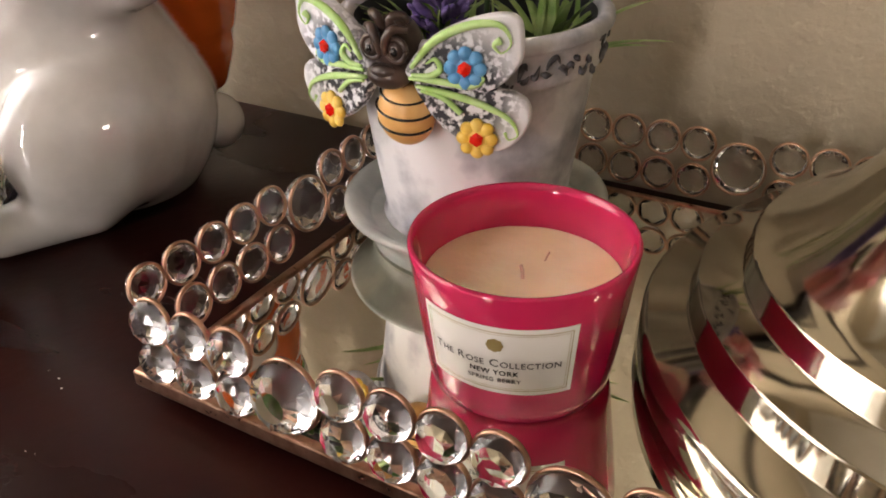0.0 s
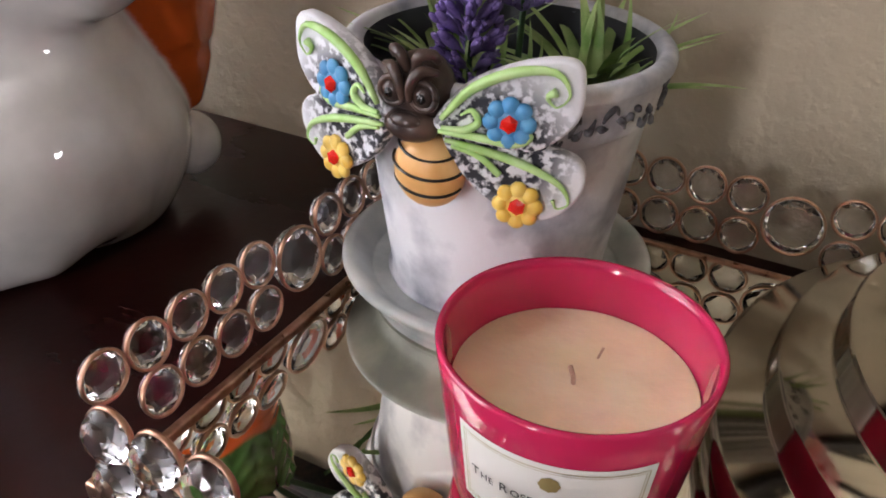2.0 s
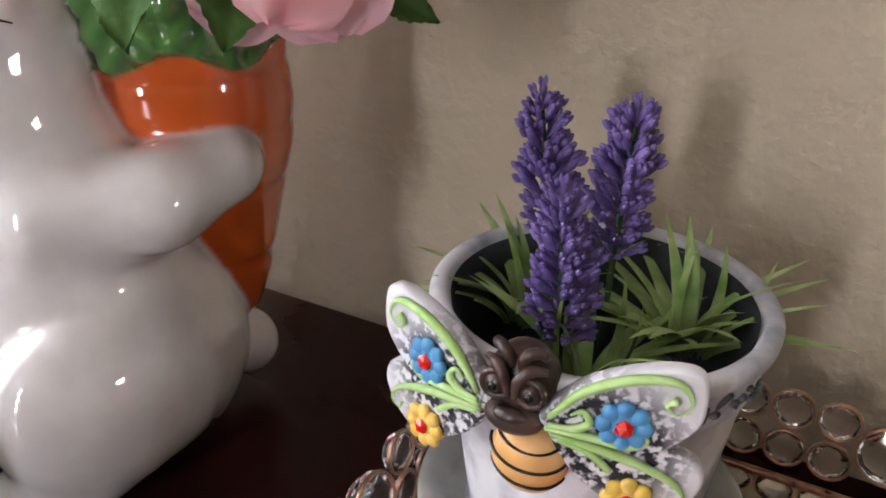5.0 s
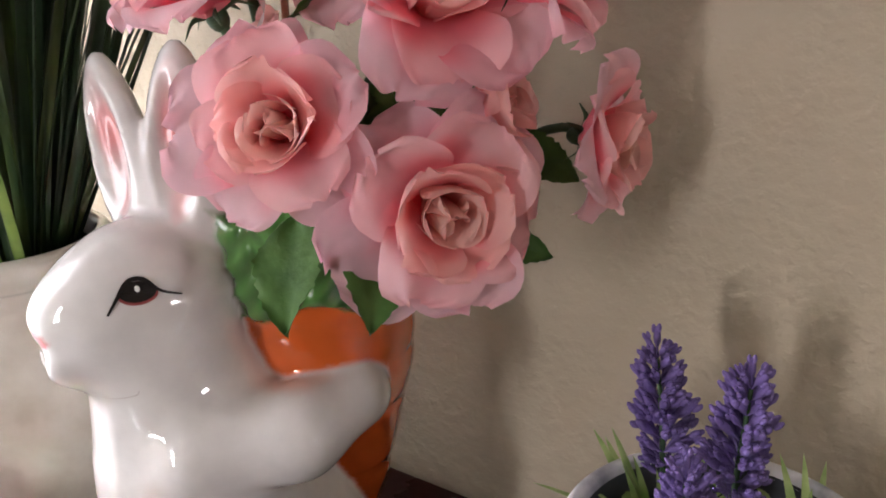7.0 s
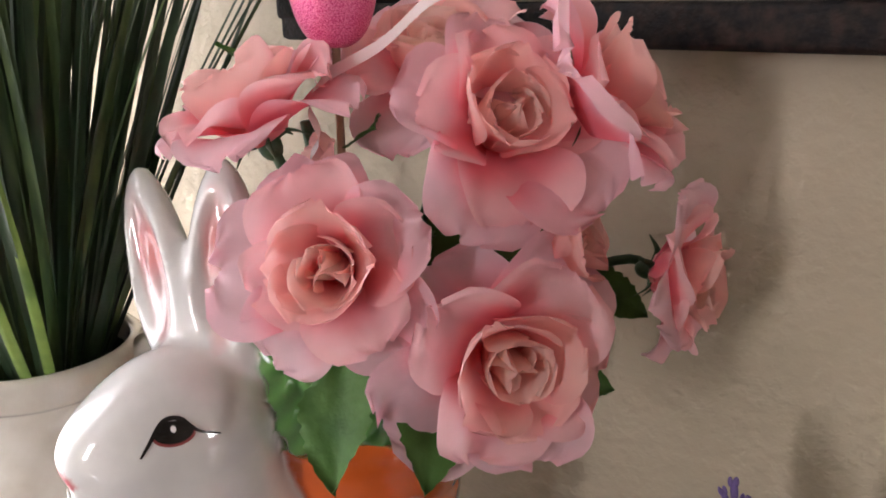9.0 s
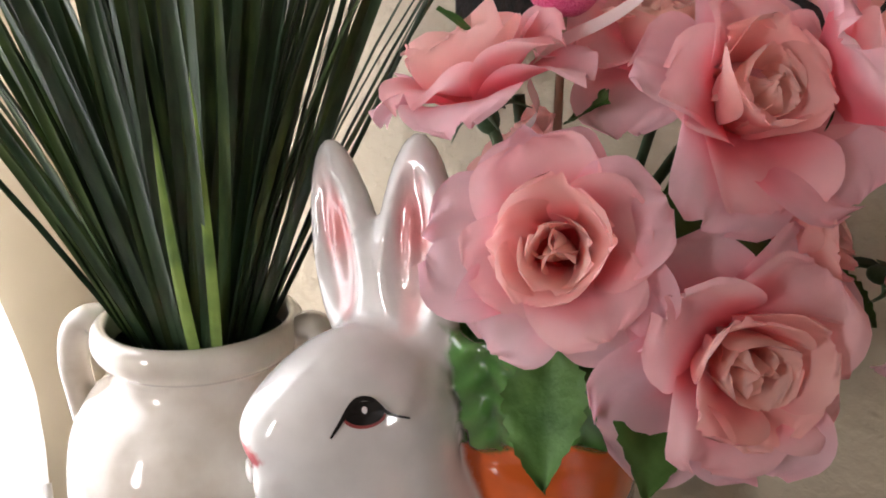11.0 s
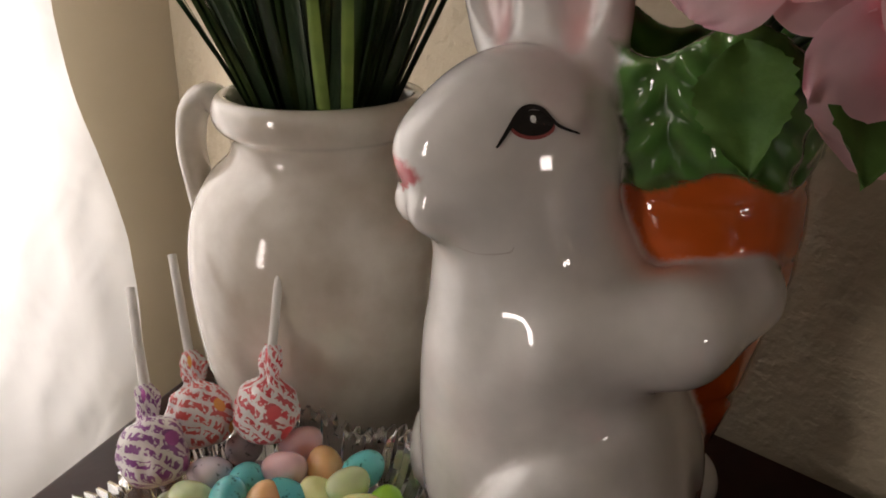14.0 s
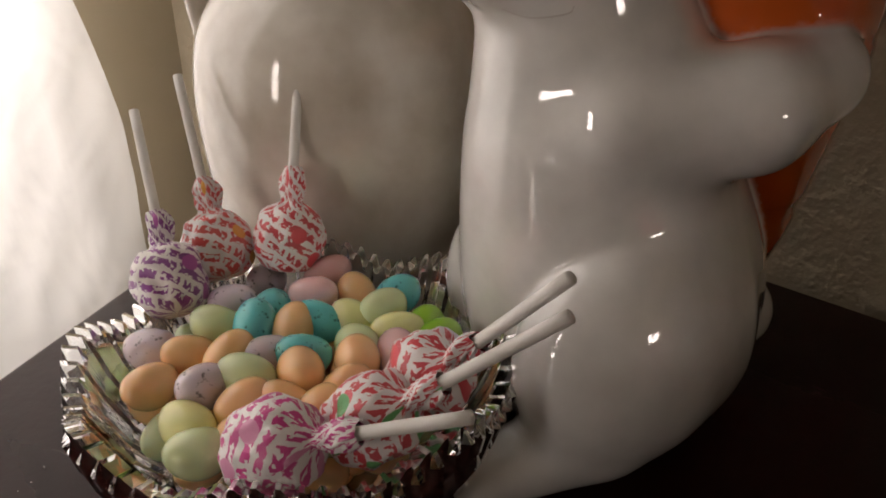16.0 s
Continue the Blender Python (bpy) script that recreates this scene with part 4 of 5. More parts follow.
part("stem", tube([(0, 0, -0.01), (-0.005, -0.008, 0.04), (-0.01, -0.016, 0.1)], 0.0022, 8, 14), STEM, spray)
part("stem", tube([(0, 0, -0.01), (0.04, 0.015, 0.03), (0.075, 0.035, 0.045)], 0.002, 8, 14), STEM, spray)

egg = thing("egg_pick", (-0.3275, 0.2844, 0.2), "pink glitter egg on a thin stick with sheer ribbon", "egg ornament")
part("egg", lathe([(0.0, -0.0225), (0.006, -0.0215), (0.0115, -0.0165), (0.015, -0.0075), (0.0155, 0.0005), (0.0135, 0.0115), (0.0095, 0.0195), (0.005, 0.0235), (0, 0.0245)], 40, 32), GLITTER, egg).matrix_local = Matrix.Translation((0, 0, 0.1400)) @ Matrix.Diagonal((0.9, 0.9, 0.9, 1))
part("stick", tube([(0.001, -0.001, 0.0), (0.001, -0.001, 0.06), (0, 0, 0.12)], 0.0014, 8, 8), STEM_TAN, egg)


def strip(points, width, bm=None):
    line = smooth_line(points, 24)
    return grid_mesh(lambda u, v: (line[round(u * 24)][0], line[round(u * 24)][1] + 0.3 * width * (v - 0.5), line[round(u * 24)][2] + width * (v - 0.5)), 24, 3)


part("ribbon", strip([(0.0, -0.004, 0.112), (0.02, 0.0, 0.122), (0.038, 0.004, 0.136), (0.056, 0.006, 0.139)], 0.0045), RIBBON, egg, "sheer pale ribbon")
part("ribbon", strip([(0.0, -0.004, 0.112), (-0.006, -0.008, 0.102), (-0.002, -0.008, 0.092), (-0.009, -0.006, 0.084)], 0.004), RIBBON, egg, "sheer pale ribbon")

# ---- mirrored tray with crystal rim ----
TRAY = (-0.2145, 0.30, 0.1475, 0.3700)  # x from, x to, y from, y to of the base
MIRROR_Z = 0.0115
tray = thing("mirror_tray", (0, 0, 0), "rose-copper mirrored vanity tray with a rim of round crystals", "tray")
x0, x1, y0, y1 = TRAY
part("mirror", box((x0 + 0.003, y0 + 0.003, 0.0050), (x1 - 0.003, y1 - 0.003, MIRROR_Z)), MIRROR, tray, "mirror glass with bright bevelled edge", False)
part("base_plate", box((x0, y0, 0.0050), (x1, y1, 0.0082), 0.001), COPPER, tray, "", False)
for lo, hi in (((x0 - 0.004, y0 - 0.004, 0.0095), (x1 + 0.004, y0, 0.0165)), ((x0 - 0.004, y1, 0.0050), (x1 + 0.004, y1 + 0.004, 0.0112)), ((x0 - 0.004, y0, 0.0050), (x0, y1, 0.0112)), ((x1, y0, 0.0095), (x1 + 0.004, y1, 0.0165))):
    part("base_rail", box(lo, hi, 0.001), COPPER, tray, "", False)
for x in (x0 + 0.012, x1 - 0.012):
    for y in (y0 + 0.010, y1 - 0.010):
        part("foot", ball((x, y, 0.0030), (0.0050, 0.0050, 0.0030)), COPPER, tray)


def gem_mesh(sides):
    bm = bmesh.new()
    rings = []
    for r, z, off in ((0.6, -0.22, 0.5), (0.96, -0.1, 0), (1.02, 0.16, 0.5), (0.80, 0.46, 0), (0.45, 0.62, 0.5)):
        rings.append([bm.verts.new((r * math.cos(2 * math.pi * (i + off) / sides), r * math.sin(2 * math.pi * (i + off) / sides), z)) for i in range(sides)])
    for k, (a, b) in enumerate(zip(rings, rings[1:])):
        for i in range(sides):
            j = (i + 1) % sides
            if k % 2 == 0:
                bm.faces.new((a[i], b[j], b[i])), bm.faces.new((a[i], a[j], b[j]))
            else:
                bm.faces.new((a[i], a[j], b[i])), bm.faces.new((a[j], b[j], b[i]))
    bm.faces.new(rings[0][::-1]), bm.faces.new(rings[-1])
    bmesh.ops.recalc_face_normals(bm, faces=bm.faces[:])
    me = bpy.data.meshes.new("crystal")
    bm.to_mesh(me)
    bm.free()
    me.materials.append(GLASS)
    return me


def bezel_mesh(r):
    bm = grid_mesh(lambda u, v: ((1.02 + r * math.cos(2 * math.pi * v)) * math.cos(2 * math.pi * u), (1.02 + r * math.cos(2 * math.pi * v)) * math.sin(2 * math.pi * u), 1.7 * r * math.sin(2 * math.pi * v) - 0.1), 36, 8, True, True)
    me = bpy.data.meshes.new("bezel")
    bm.to_mesh(me)
    bm.free()
    me.materials.append(COPPER)
    me.polygons.foreach_set("use_smooth", [True] * len(me.polygons))
    return me


GEM_SMALL, GEM_BIG, BEZEL, BEZEL_BIG = gem_mesh(9), gem_mesh(13), bezel_mesh(0.075), bezel_mesh(0.05)


def crystal(place, out, big, tip=-0.15):
    out = Vector(out)
    size = 0.0122 if big else 0.0081
    lean = Vector((out.x, out.y, tip)).normalized()
    gen = random.Random(round(place[0] * 9e4 + place[1] * 7e4 + place[2] * 3e4))
    m = lean.to_track_quat("Z", "Y").to_matrix().to_4x4()
    ob = link("crystal", GEM_BIG if big else GEM_SMALL, None, tray)
    ob.matrix_local = Matrix.Translation(place) @ pose(0, 0, 0, gen.uniform(-3, 3), gen.uniform(-3, 3), 0) @ m @ pose(0, 0, 0, 0, 0, gen.uniform(0, 360)) @ Matrix.Diagonal((size, size, size, 1))
    link("bezel", BEZEL_BIG if big else BEZEL, None, ob)


def rim(side):
    """Two rows of small crystals, broken by a large one at every fifth place."""
    if side in ("front", "back"):
        bigs = [(-0.1436 if side == "front" else -0.154) + 0.0945 * k for k in range(5)]
        y, sign = (y0, -1) if side == "front" else (y1, 1)
        lo, hi = x0 + 0.006, x1 - 0.004
        at = lambda s, off, z: (s, y + sign * off, z)
        out = (0, sign, 0)
    else:
        bigs = [0.2535]
        x, sign = (x0, -1) if side == "left" else (x1, 1)
        lo, hi = y0 + 0.006, y1 - 0.002
        at = lambda s, off, z: (x + sign * off, s, z)
        out = (sign, 0, 0)
    smalls = []
    z_top, z_low, z_big, o_top, o_low, tip = {"front": (0.0445, 0.0280, 0.0355, 0.0045, 0.0045, 0.12)}.get(side, (0.0410, 0.0225, 0.0325, 0.0095, 0.0075, -0.15))
    for b in bigs:
        crystal(at(b, 0.0080 if side != "front" else 0.0045, z_big), out, True, tip)
        smalls += [b + 0.0215 + 0.0175 * k for k in range(4 if side in ("front", "back") else 6)]
    smalls += [bigs[0] - 0.0215 - 0.0175 * k for k in range(6)]
    for s in smalls:
        if lo <= s <= hi:
            crystal(at(s, o_top, z_top), out, False, tip)
            if side != "left" or s > 0.17:
                crystal(at(s, o_low, z_low), out, False, tip)


for side in ("front", "back", "left", "right"):
    rim(side)

# ---- flower pot with the bee ----
POT_AT = Vector((-0.1607, 0.3007, 0.0250))
saucer = thing("saucer", (POT_AT.x, POT_AT.y, MIRROR_Z), "worn grey-washed clay saucer under the flower pot", "saucer")
part("dish", lathe([(0, 0.0), (0.045, 0.0), (0.047, 0.004), (0.0485, 0.010), (0.0560, 0.0155), (0.0605, 0.0185), (0.0598, 0.0212), (0.056, 0.0205), (0.05, 0.0150), (0.044, 0.0135), (0, 0.0135)], 72, 40, 0.012), SAUCER, saucer)
pot = thing("flower_pot", POT_AT, "white-washed clay flower pot with a bee and painted wings", "flower pot")
part("pot_wall", lathe([(0, 0.0), (0.0395, 0.0), (0.0408, 0.003), (0.044, 0.025), (0.048, 0.054), (0.0505, 0.071), (0.0525, 0.0725), (0.0535, 0.079), (0.0553, 0.0865), (0.0567, 0.0880), (0.0567, 0.0915), (0.0545, 0.0932), (0.0515, 0.0925), (0.0498, 0.089)], 80, 64, 0.008), POT, pot)
part("pot_inside", lathe([(0.0499, 0.0905), (0.0475, 0.07), (0.042, 0.03), (0.0, 0.03)], 64), POT_INSIDE_SHADE, pot, "hollow of the pot, its shade put in the colour")
part("inner_lug", tube([(0.012, -0.046, 0.062), (0.014, -0.040, 0.074), (0.017, -0.033, 0.080), (0.021, -0.030, 0.074), (0.024, -0.029, 0.062)], [0.006, 0.0055, 0.005, 0.0045, 0.004], 10, 20), POT, pot, "pale clay lug inside the pot")
carver = random.Random(12)
for k in range(26):
    # carved leaf strokes and curls, stained dark, in a band under the rim
    mid, up = radians(-66 + k * 4.2 + carver.uniform(-2, 2)), 0.0795 + carver.uniform(-0.0045, 0.004)
    long, bow, slant = carver.uniform(0.05, 0.11), carver.uniform(-0.004, 0.004), carver.uniform(-0.005, 0.005)
    pts = []
    for i in range(6):
        q = i / 5 - 0.5
        h = up + slant * q + bow * (1 - 4 * q * q)
        rad = 0.0530 + (h - 0.0725) * 0.16
        pts.append((rad * math.cos(mid + long * q), rad * math.sin(mid + long * q), h))
    part("scroll_relief", tube(pts, [0.0004, 0.0011, 0.0014, 0.0012, 0.0008, 0.0003], 6, 12), POT_DARK, pot, "dark carved stroke in low relief")

BEE = Vector((-0.1635, 0.2370, 0)) - POT_AT
WING_UP = [(0.008, 0.110), (0.018, 0.124), (0.031, 0.132), (0.044, 0.136), (0.0515, 0.1345), (0.0535, 0.126), (0.052, 0.114), (0.0405, 0.1025), (0.025, 0.1030), (0.012, 0.1055)]
WING_LOW = [(0.0095, 0.105), (0.022, 0.102), (0.040, 0.1035), (0.053, 0.1005), (0.056, 0.092), (0.050, 0.082), (0.040, 0.078), (0.028, 0.082), (0.016, 0.092)]

WING_UP = [(0.008 + (x - 0.008) * 0.93, 0.107 + (z - 0.107) * 0.82) for x, z in WING_UP]
WING_LOW = [(0.008 + (x - 0.008) * 0.93, 0.105 + (z - 0.105) * 0.95) for x, z in WING_LOW]


def scroll(points, side, width, parent, z_lift=-0.0012):
    return part("scroll", tube([(side * (0.008 + (x - 0.008) * 0.93), z_lift, 0.107 + (z - 0.107) * 0.88) for x, z in points], [width * 0.8 * (0.7 + 0.5 * math.sin(i)) if i else width * 0.5 for i in range(len(points))], 8, 26), LIME, parent, "raised lime green scroll")


def flower(x, z, mat, parent, name):
    bm = bmesh.new()
    for i in range(8):
        a = 2 * math.pi * i / 8
        ball((x + 0.0052 * math.cos(a), -0.0013, z + 0.0052 * math.sin(a)), (0.0027, 0.0016, 0.0027), bm, 10, 6)
    ball((x, -0.0012, z), (0.0048, 0.0014, 0.0048), bm, 12, 6)
    part(name, bm, mat, parent)
    bm = bmesh.new()
    bmesh.ops.create_icosphere(bm, subdivisions=1, radius=1, matrix=Matrix.Translation((x, -0.0026, z)) @ Matrix.Diagonal((0.0029, 0.0017, 0.0029, 1)))
    part("gem", bm, RED_GEM, parent, "faceted red gem", False)


for side in (1, -1):
    up = part("wing", plate([(side * x, z) for x, z in WING_UP], 0.0055, 56, 0.0006), WING, pot, "white-washed upper wing with speckled black wash")
    up.matrix_local = Matrix.Translation(BEE + Vector((0, -0.001, 0))) @ pose(0, 0, 0, 0, 0, 15 * side)
    scroll([(0.011, 0.1115), (0.02, 0.1225), (0.033, 0.1295), (0.045, 0.1305), (0.0495, 0.124), (0.046, 0.1195), (0.043, 0.1225), (0.0455, 0.1245)], side, 0.0017, up)
    scroll([(0.011, 0.1085), (0.018, 0.1085), (0.0225, 0.1115), (0.0205, 0.1155), (0.017, 0.1135)], side, 0.0013, up)
    scroll([(0.010, 0.107), (0.022, 0.1065), (0.034, 0.1055), (0.039, 0.1085), (0.036, 0.111)], side, 0.0014, up)
    flower(side * 0.0305, 0.1120, BLUE, up, "blue_flower")
    low = part("wing", plate([(side * x, z) for x, z in WING_LOW], 0.0055, 56, 0.0006), WING, pot, "white-washed lower wing with speckled black wash")
    low.matrix_local = Matrix.Translation(BEE + Vector((0, 0.0015, 0))) @ pose(0, 0, 0, 0, 0, 15 * side)
    scroll([(0.011, 0.103), (0.024, 0.1005), (0.037, 0.097), (0.048, 0.0915), (0.0515, 0.085), (0.048, 0.0825), (0.0465, 0.0855)], side, 0.0015, low)
    scroll([(0.013, 0.101), (0.022, 0.0985), (0.029, 0.0925)], side, 0.0012, low)
    flower(side * 0.0335, 0.0850, YELLOW, low, "yellow_flower")
head = bmesh.new()
ball((0, -0.001, 0.1165), (0.0122, 0.0105, 0.0135), head, 24, 16)
ball((0, -0.0085, 0.1045), (0.0108, 0.0068, 0.0062), head, 20, 12)
ball((0, -0.0125, 0.1075), (0.0062, 0.0035, 0.0030), head, 14, 8)
for side in (1, -1):
    # lids round each eye, a heavy brow and the curled feeler over it
    tube([(side * 0.0062 + 0.0047 * math.cos(a), -0.0112, 0.1172 + 0.0050 * math.sin(a)) for a in np.linspace(0, 6.2, 13)], 0.0013, 8, 30, head)
    tube([(side * 0.0012, -0.0125, 0.1150), (side * 0.0022, -0.0135, 0.1215), (side * 0.0055, -0.0120, 0.1262), (side * 0.0105, -0.0085, 0.1255)], [0.0012, 0.0019, 0.0021, 0.0012], 8, 18, head)
    tube([(side * 0.0020, -0.0080, 0.1245), (side * 0.0034, -0.0100, 0.1305), (side * 0.0075, -0.0075, 0.1312), (side * 0.0085, -0.0050, 0.1280)], [0.0022, 0.0021, 0.0020, 0.0013], 8, 16, head)
h = part("bee_head", head, BEE_BROWN, pot, "glossy dark brown bee head with big brows")
h.matrix_local = Matrix.Translation(BEE + Vector((0, 0.0095, 0.0205))) @ Matrix.Diagonal((0.84, 0.84, 0.82, 1))
for side in (1, -1):
    part("eye", ball((side * 0.0062, -0.0104, 0.1172), (0.0041, 0.0034, 0.0044), None, 16, 10), BEE_BROWN, h)
    part("pupil", ball((side * 0.0064, -0.0132, 0.1170), (0.0018, 0.0010, 0.0020), None, 12, 8), INK, h, "glossy black pupil")
belly = part("bee_body", ball((0.0015, 0.0010, 0.0905), (0.0118, 0.0090, 0.0125), None, 28, 18), AMBER, pot, "amber bee belly with black stripes")
belly.location = BEE + Vector((0.002, 0.0065, 0))
for z in (0.0975, 0.0920, 0.0862):
    k = math.sqrt(max(0.05, 1 - ((z - 0.0905) / 0.0125) ** 2))
    part("stripe", tube([(0.0015 + 0.0120 * k * math.sin(radians(a)), 0.0010 - 0.0092 * k * math.cos(radians(a)), z - 0.0026 * math.cos(radians(a)) + 0.0018 - 0.0010 * math.sin(radians(a))) for a in range(-84, 85, 14)], 0.0005, 6, 24), INK, belly, "thin black stripe")

# plastic lavender and tufts inside the pot
bm = bmesh.new()
lathe([(0.02, 0.0), (0.05, 0.35), (0.13, 0.5), (0.14, 0.7), (0.09, 0.95), (0.01, 1.0)], 7, bm=bm)
for i in range(3):
    a = 2.1 * i
    ball((0.13 * math.cos(a), 0.13 * math.sin(a), 0.92), (0.09, 0.09, 0.15), bm, 6, 5)
FLORET = bpy.data.meshes.new("floret")
bm.to_mesh(FLORET)
bm.free()
FLORET.materials.append(LAVENDER)
FLORET.polygons.foreach_set("use_smooth", [True] * len(FLORET.polygons))


def sprig(place, height, spike, lean, seed):
    gen = random.Random(seed)
    s = thing("lavender_sprig", place, "purple plastic lavender sprig in the flower pot", "artificial flower", "lavender in the pot")
    top = Vector((lean[0], lean[1], height))
    part("stem", tube([(0, 0, -0.03), top * 0.5, top], [0.0014, 0.0012, 0.0008], 6, 10), STEM, s)
    rows = 10
    for r in range(rows):
        t = r / (rows - 1)
        c = top * (1 - spike / height * (1 - t))
        n = 7 if t < 0.9 else 5
        wide = 0.0158 * (1 - 0.32 * t**3) * (0.75 + 0.25 * min(1, t * 5))
        for i in range(n):
            a = 2 * math.pi * (i + 0.5 * (r % 2)) / n + gen.uniform(-0.35, 0.35)
            out = Vector((math.cos(a), math.sin(a), 0.7 + 0.7 * t)).normalized()
            k = wide * gen.uniform(0.75, 1.15)
            ob = link("floret", FLORET, None, s)
            ob.matrix_local = Matrix.Translation(c) @ out.to_track_quat("Z", "Y").to_matrix().to_4x4() @ Matrix.Diagonal((0.85 * k, 0.85 * k, k, 1))
    return s


sprig((-0.186, 0.320, 0.1), 0.0630, 0.045, (-0.0134, 0.0138), 3)
sprig((-0.163, 0.312, 0.1), 0.0665, 0.045, (0.0007, 0.0105), 5)
sprig((-0.169, 0.292, 0.09), 0.0600, 0.050, (-0.0015, -0.010), 8)
tuft_blades = [blade_mesh(l, b, 0.0040, "tuft_blade") for l, b in ((0.043, 0.030), (0.038, 0.036), (0.032, 0.020), (0.044, 0.024), (0.038, -0.012))]
for me in tuft_blades:
    me.materials.append(TUFT)
for place, n, spread in (((-0.136, 0.322, 0.090), 36, 46), ((-0.192, 0.316, 0.088), 26, 30), ((-0.162, 0.292, 0.084), 18, 40)):
    g = thing("grass_tuft", place, "light green plastic grass tuft beside the lavender", "artificial grass", "tufts in the pot")
    for i in range(n):
        a, q = rng.uniform(0, 360), rng.random()
        ob = link("blade", rng.choice(tuft_blades), None, g)
        ob.matrix_local = Matrix.Translation((0.008 * q * math.cos(radians(a)), 0.008 * q * math.sin(radians(a)), 0)) @ pose(0, 0, 0, 0, 0, a - 90) @ pose(0, 0, 0, -spread * q * rng.uniform(0.6, 1.3), 0, 0)

# ---- pink candle ----
CANDLE = (-0.0985, 0.2185, MIRROR_Z)
candle = thing("candle", CANDLE, "pink glass jar candle with cream wax and paper label", "candle")
TALL = 0.0560
SIDE = lambda z: 0.0325 + (0.0393 - 0.0325) * (z / TALL) ** 0.9
part("glass_jar", lathe([(0.0, 0.0), (0.0305, 0.0), (0.0325, 0.0018), *[(SIDE(z), z) for z in (0.008, 0.016, 0.024, 0.032, 0.040, 0.048)], (0.0393, 0.0550), (0.0387, 0.0562), (0.0375, 0.0559), (0.0368, 0.053), (0.0361, 0.048), (0.0358, 0.0455), (0.031, 0.012), (0.028, 0.008), (0, 0.008)], 96), PINK_GLASS, candle, "translucent deep pink glass")


def wax_at(u, v):
    r, a = 0.0345 * v, 2 * math.pi * u
    dip = -0.0012 * math.exp(-(((v - 0.15) / 0.3) ** 2)) + 0.0008 * v**6
    return (r * math.cos(a), r * math.sin(a), 0.0388 + dip + 0.0004 * noise.noise((3 * v * math.cos(a), 3 * v * math.sin(a), 2)))


part("wax", grid_mesh(wax_at, 64, 14, True), WAX, candle)
part("wick", tube([(0.0, 0.0, 0.0368), (-0.001, 0.002, 0.0392), (-0.003, 0.005, 0.0398)], 0.0007, 8, 8), WICK, candle, "short burnt wick")
part("wick", tube([(0.002, 0.014, 0.0378), (0.003, 0.016, 0.0413)], 0.0004, 6, 6), WICK, candle, "bent bit of wick")
MIDDLE, HALF = radians(-78.6), radians(41)


def wrap(x, z, lift):
    """x metres along the label from its middle, z metres above its foot, on the glass."""
    h = 0.0160 + z
    r = SIDE(h) + lift
    a = MIDDLE + x / 0.0372
    return (r * math.cos(a), r * math.sin(a), h)


WIDE, HIGH = 0.0533, 0.0285
label_part = part("label", grid_mesh(lambda u, v: wrap((u - 0.5) * WIDE, v * HIGH, 0.0003), 40, 4), PAPER, candle, "cream paper label with a double gold line")
for inset, w in ((0.0018, 0.00028), (0.0027, 0.00014)):
    bm = bmesh.new()
    for a0, a1, b0, b1 in ((inset, WIDE - inset, inset, inset + w), (inset, WIDE - inset, HIGH - inset - w, HIGH - inset), (inset, inset + w, inset, HIGH - inset), (WIDE - inset - w, WIDE - inset, inset, HIGH - inset)):
        grid_mesh(lambda u, v: wrap(a0 + (a1 - a0) * u - WIDE / 2, b0 + (b1 - b0) * v, 0.0005), 30, 1, bm=bm)
    part("border_line", bm, GOLD_INK, label_part)
bm = bmesh.new()
ringpts = [wrap(0.0004 + 0.0027 * math.cos(a) * (1 + 0.06 * math.cos(8 * a)), 0.0212 + 0.0027 * math.sin(a) * (1 + 0.06 * math.cos(8 * a)), 0.0006) for a in np.linspace(0, 2 * math.pi, 40, endpoint=False)]
bm.faces.new([bm.verts.new(p) for p in ringpts])
part("seal", bm, GOLD_INK, label_part, "round gold seal")


def words(pieces, z, mat, name):
    """Lettering set in pieces of (text, size), wrapped round the glass and centred on the label."""
    bm, x, runs = bmesh.new(), 0.0, []
    for text, size, space in pieces:
        cu = bpy.data.curves.new("text", "FONT")
        cu.body, cu.size, cu.space_character, cu.offset = text, size, space, 0.00005
        ob = new("text", cu)
        bpy.context.view_layer.update()
        me = bpy.data.meshes.new_from_object(ob)
        wide = max((v.co.x for v in me.vertices), default=size * 0.28)
        runs.append((me, x))
        x += wide + size * 0.12
        bpy.data.objects.remove(ob)
        bpy.data.curves.remove(cu)
    for me, start in runs:
        for v in me.vertices:
            v.co = wrap(start + v.co.x - x / 2, z + v.co.y, 0.0007)
        bm.from_mesh(me)
        bpy.data.meshes.remove(me)
    return part(name, bm, mat, label_part, "", False)


BIG, SMALL = 0.0044, 0.0034
words([("T", BIG, 1.05), ("HE", SMALL, 1.1), (" ", SMALL, 1), ("R", BIG, 1.05), ("OSE", SMALL, 1.1), (" ", SMALL, 1), ("C", BIG, 1.05), ("OLLECTION", SMALL, 1.1)], 0.0122, GREY_INK, "lettering")
words([("NEW YORK", 0.0029, 1.12)], 0.0086, INK, "lettering")
words([("SPRING BERRY", 0.0025, 1.15)], 0.0054, GREY_INK, "lettering")

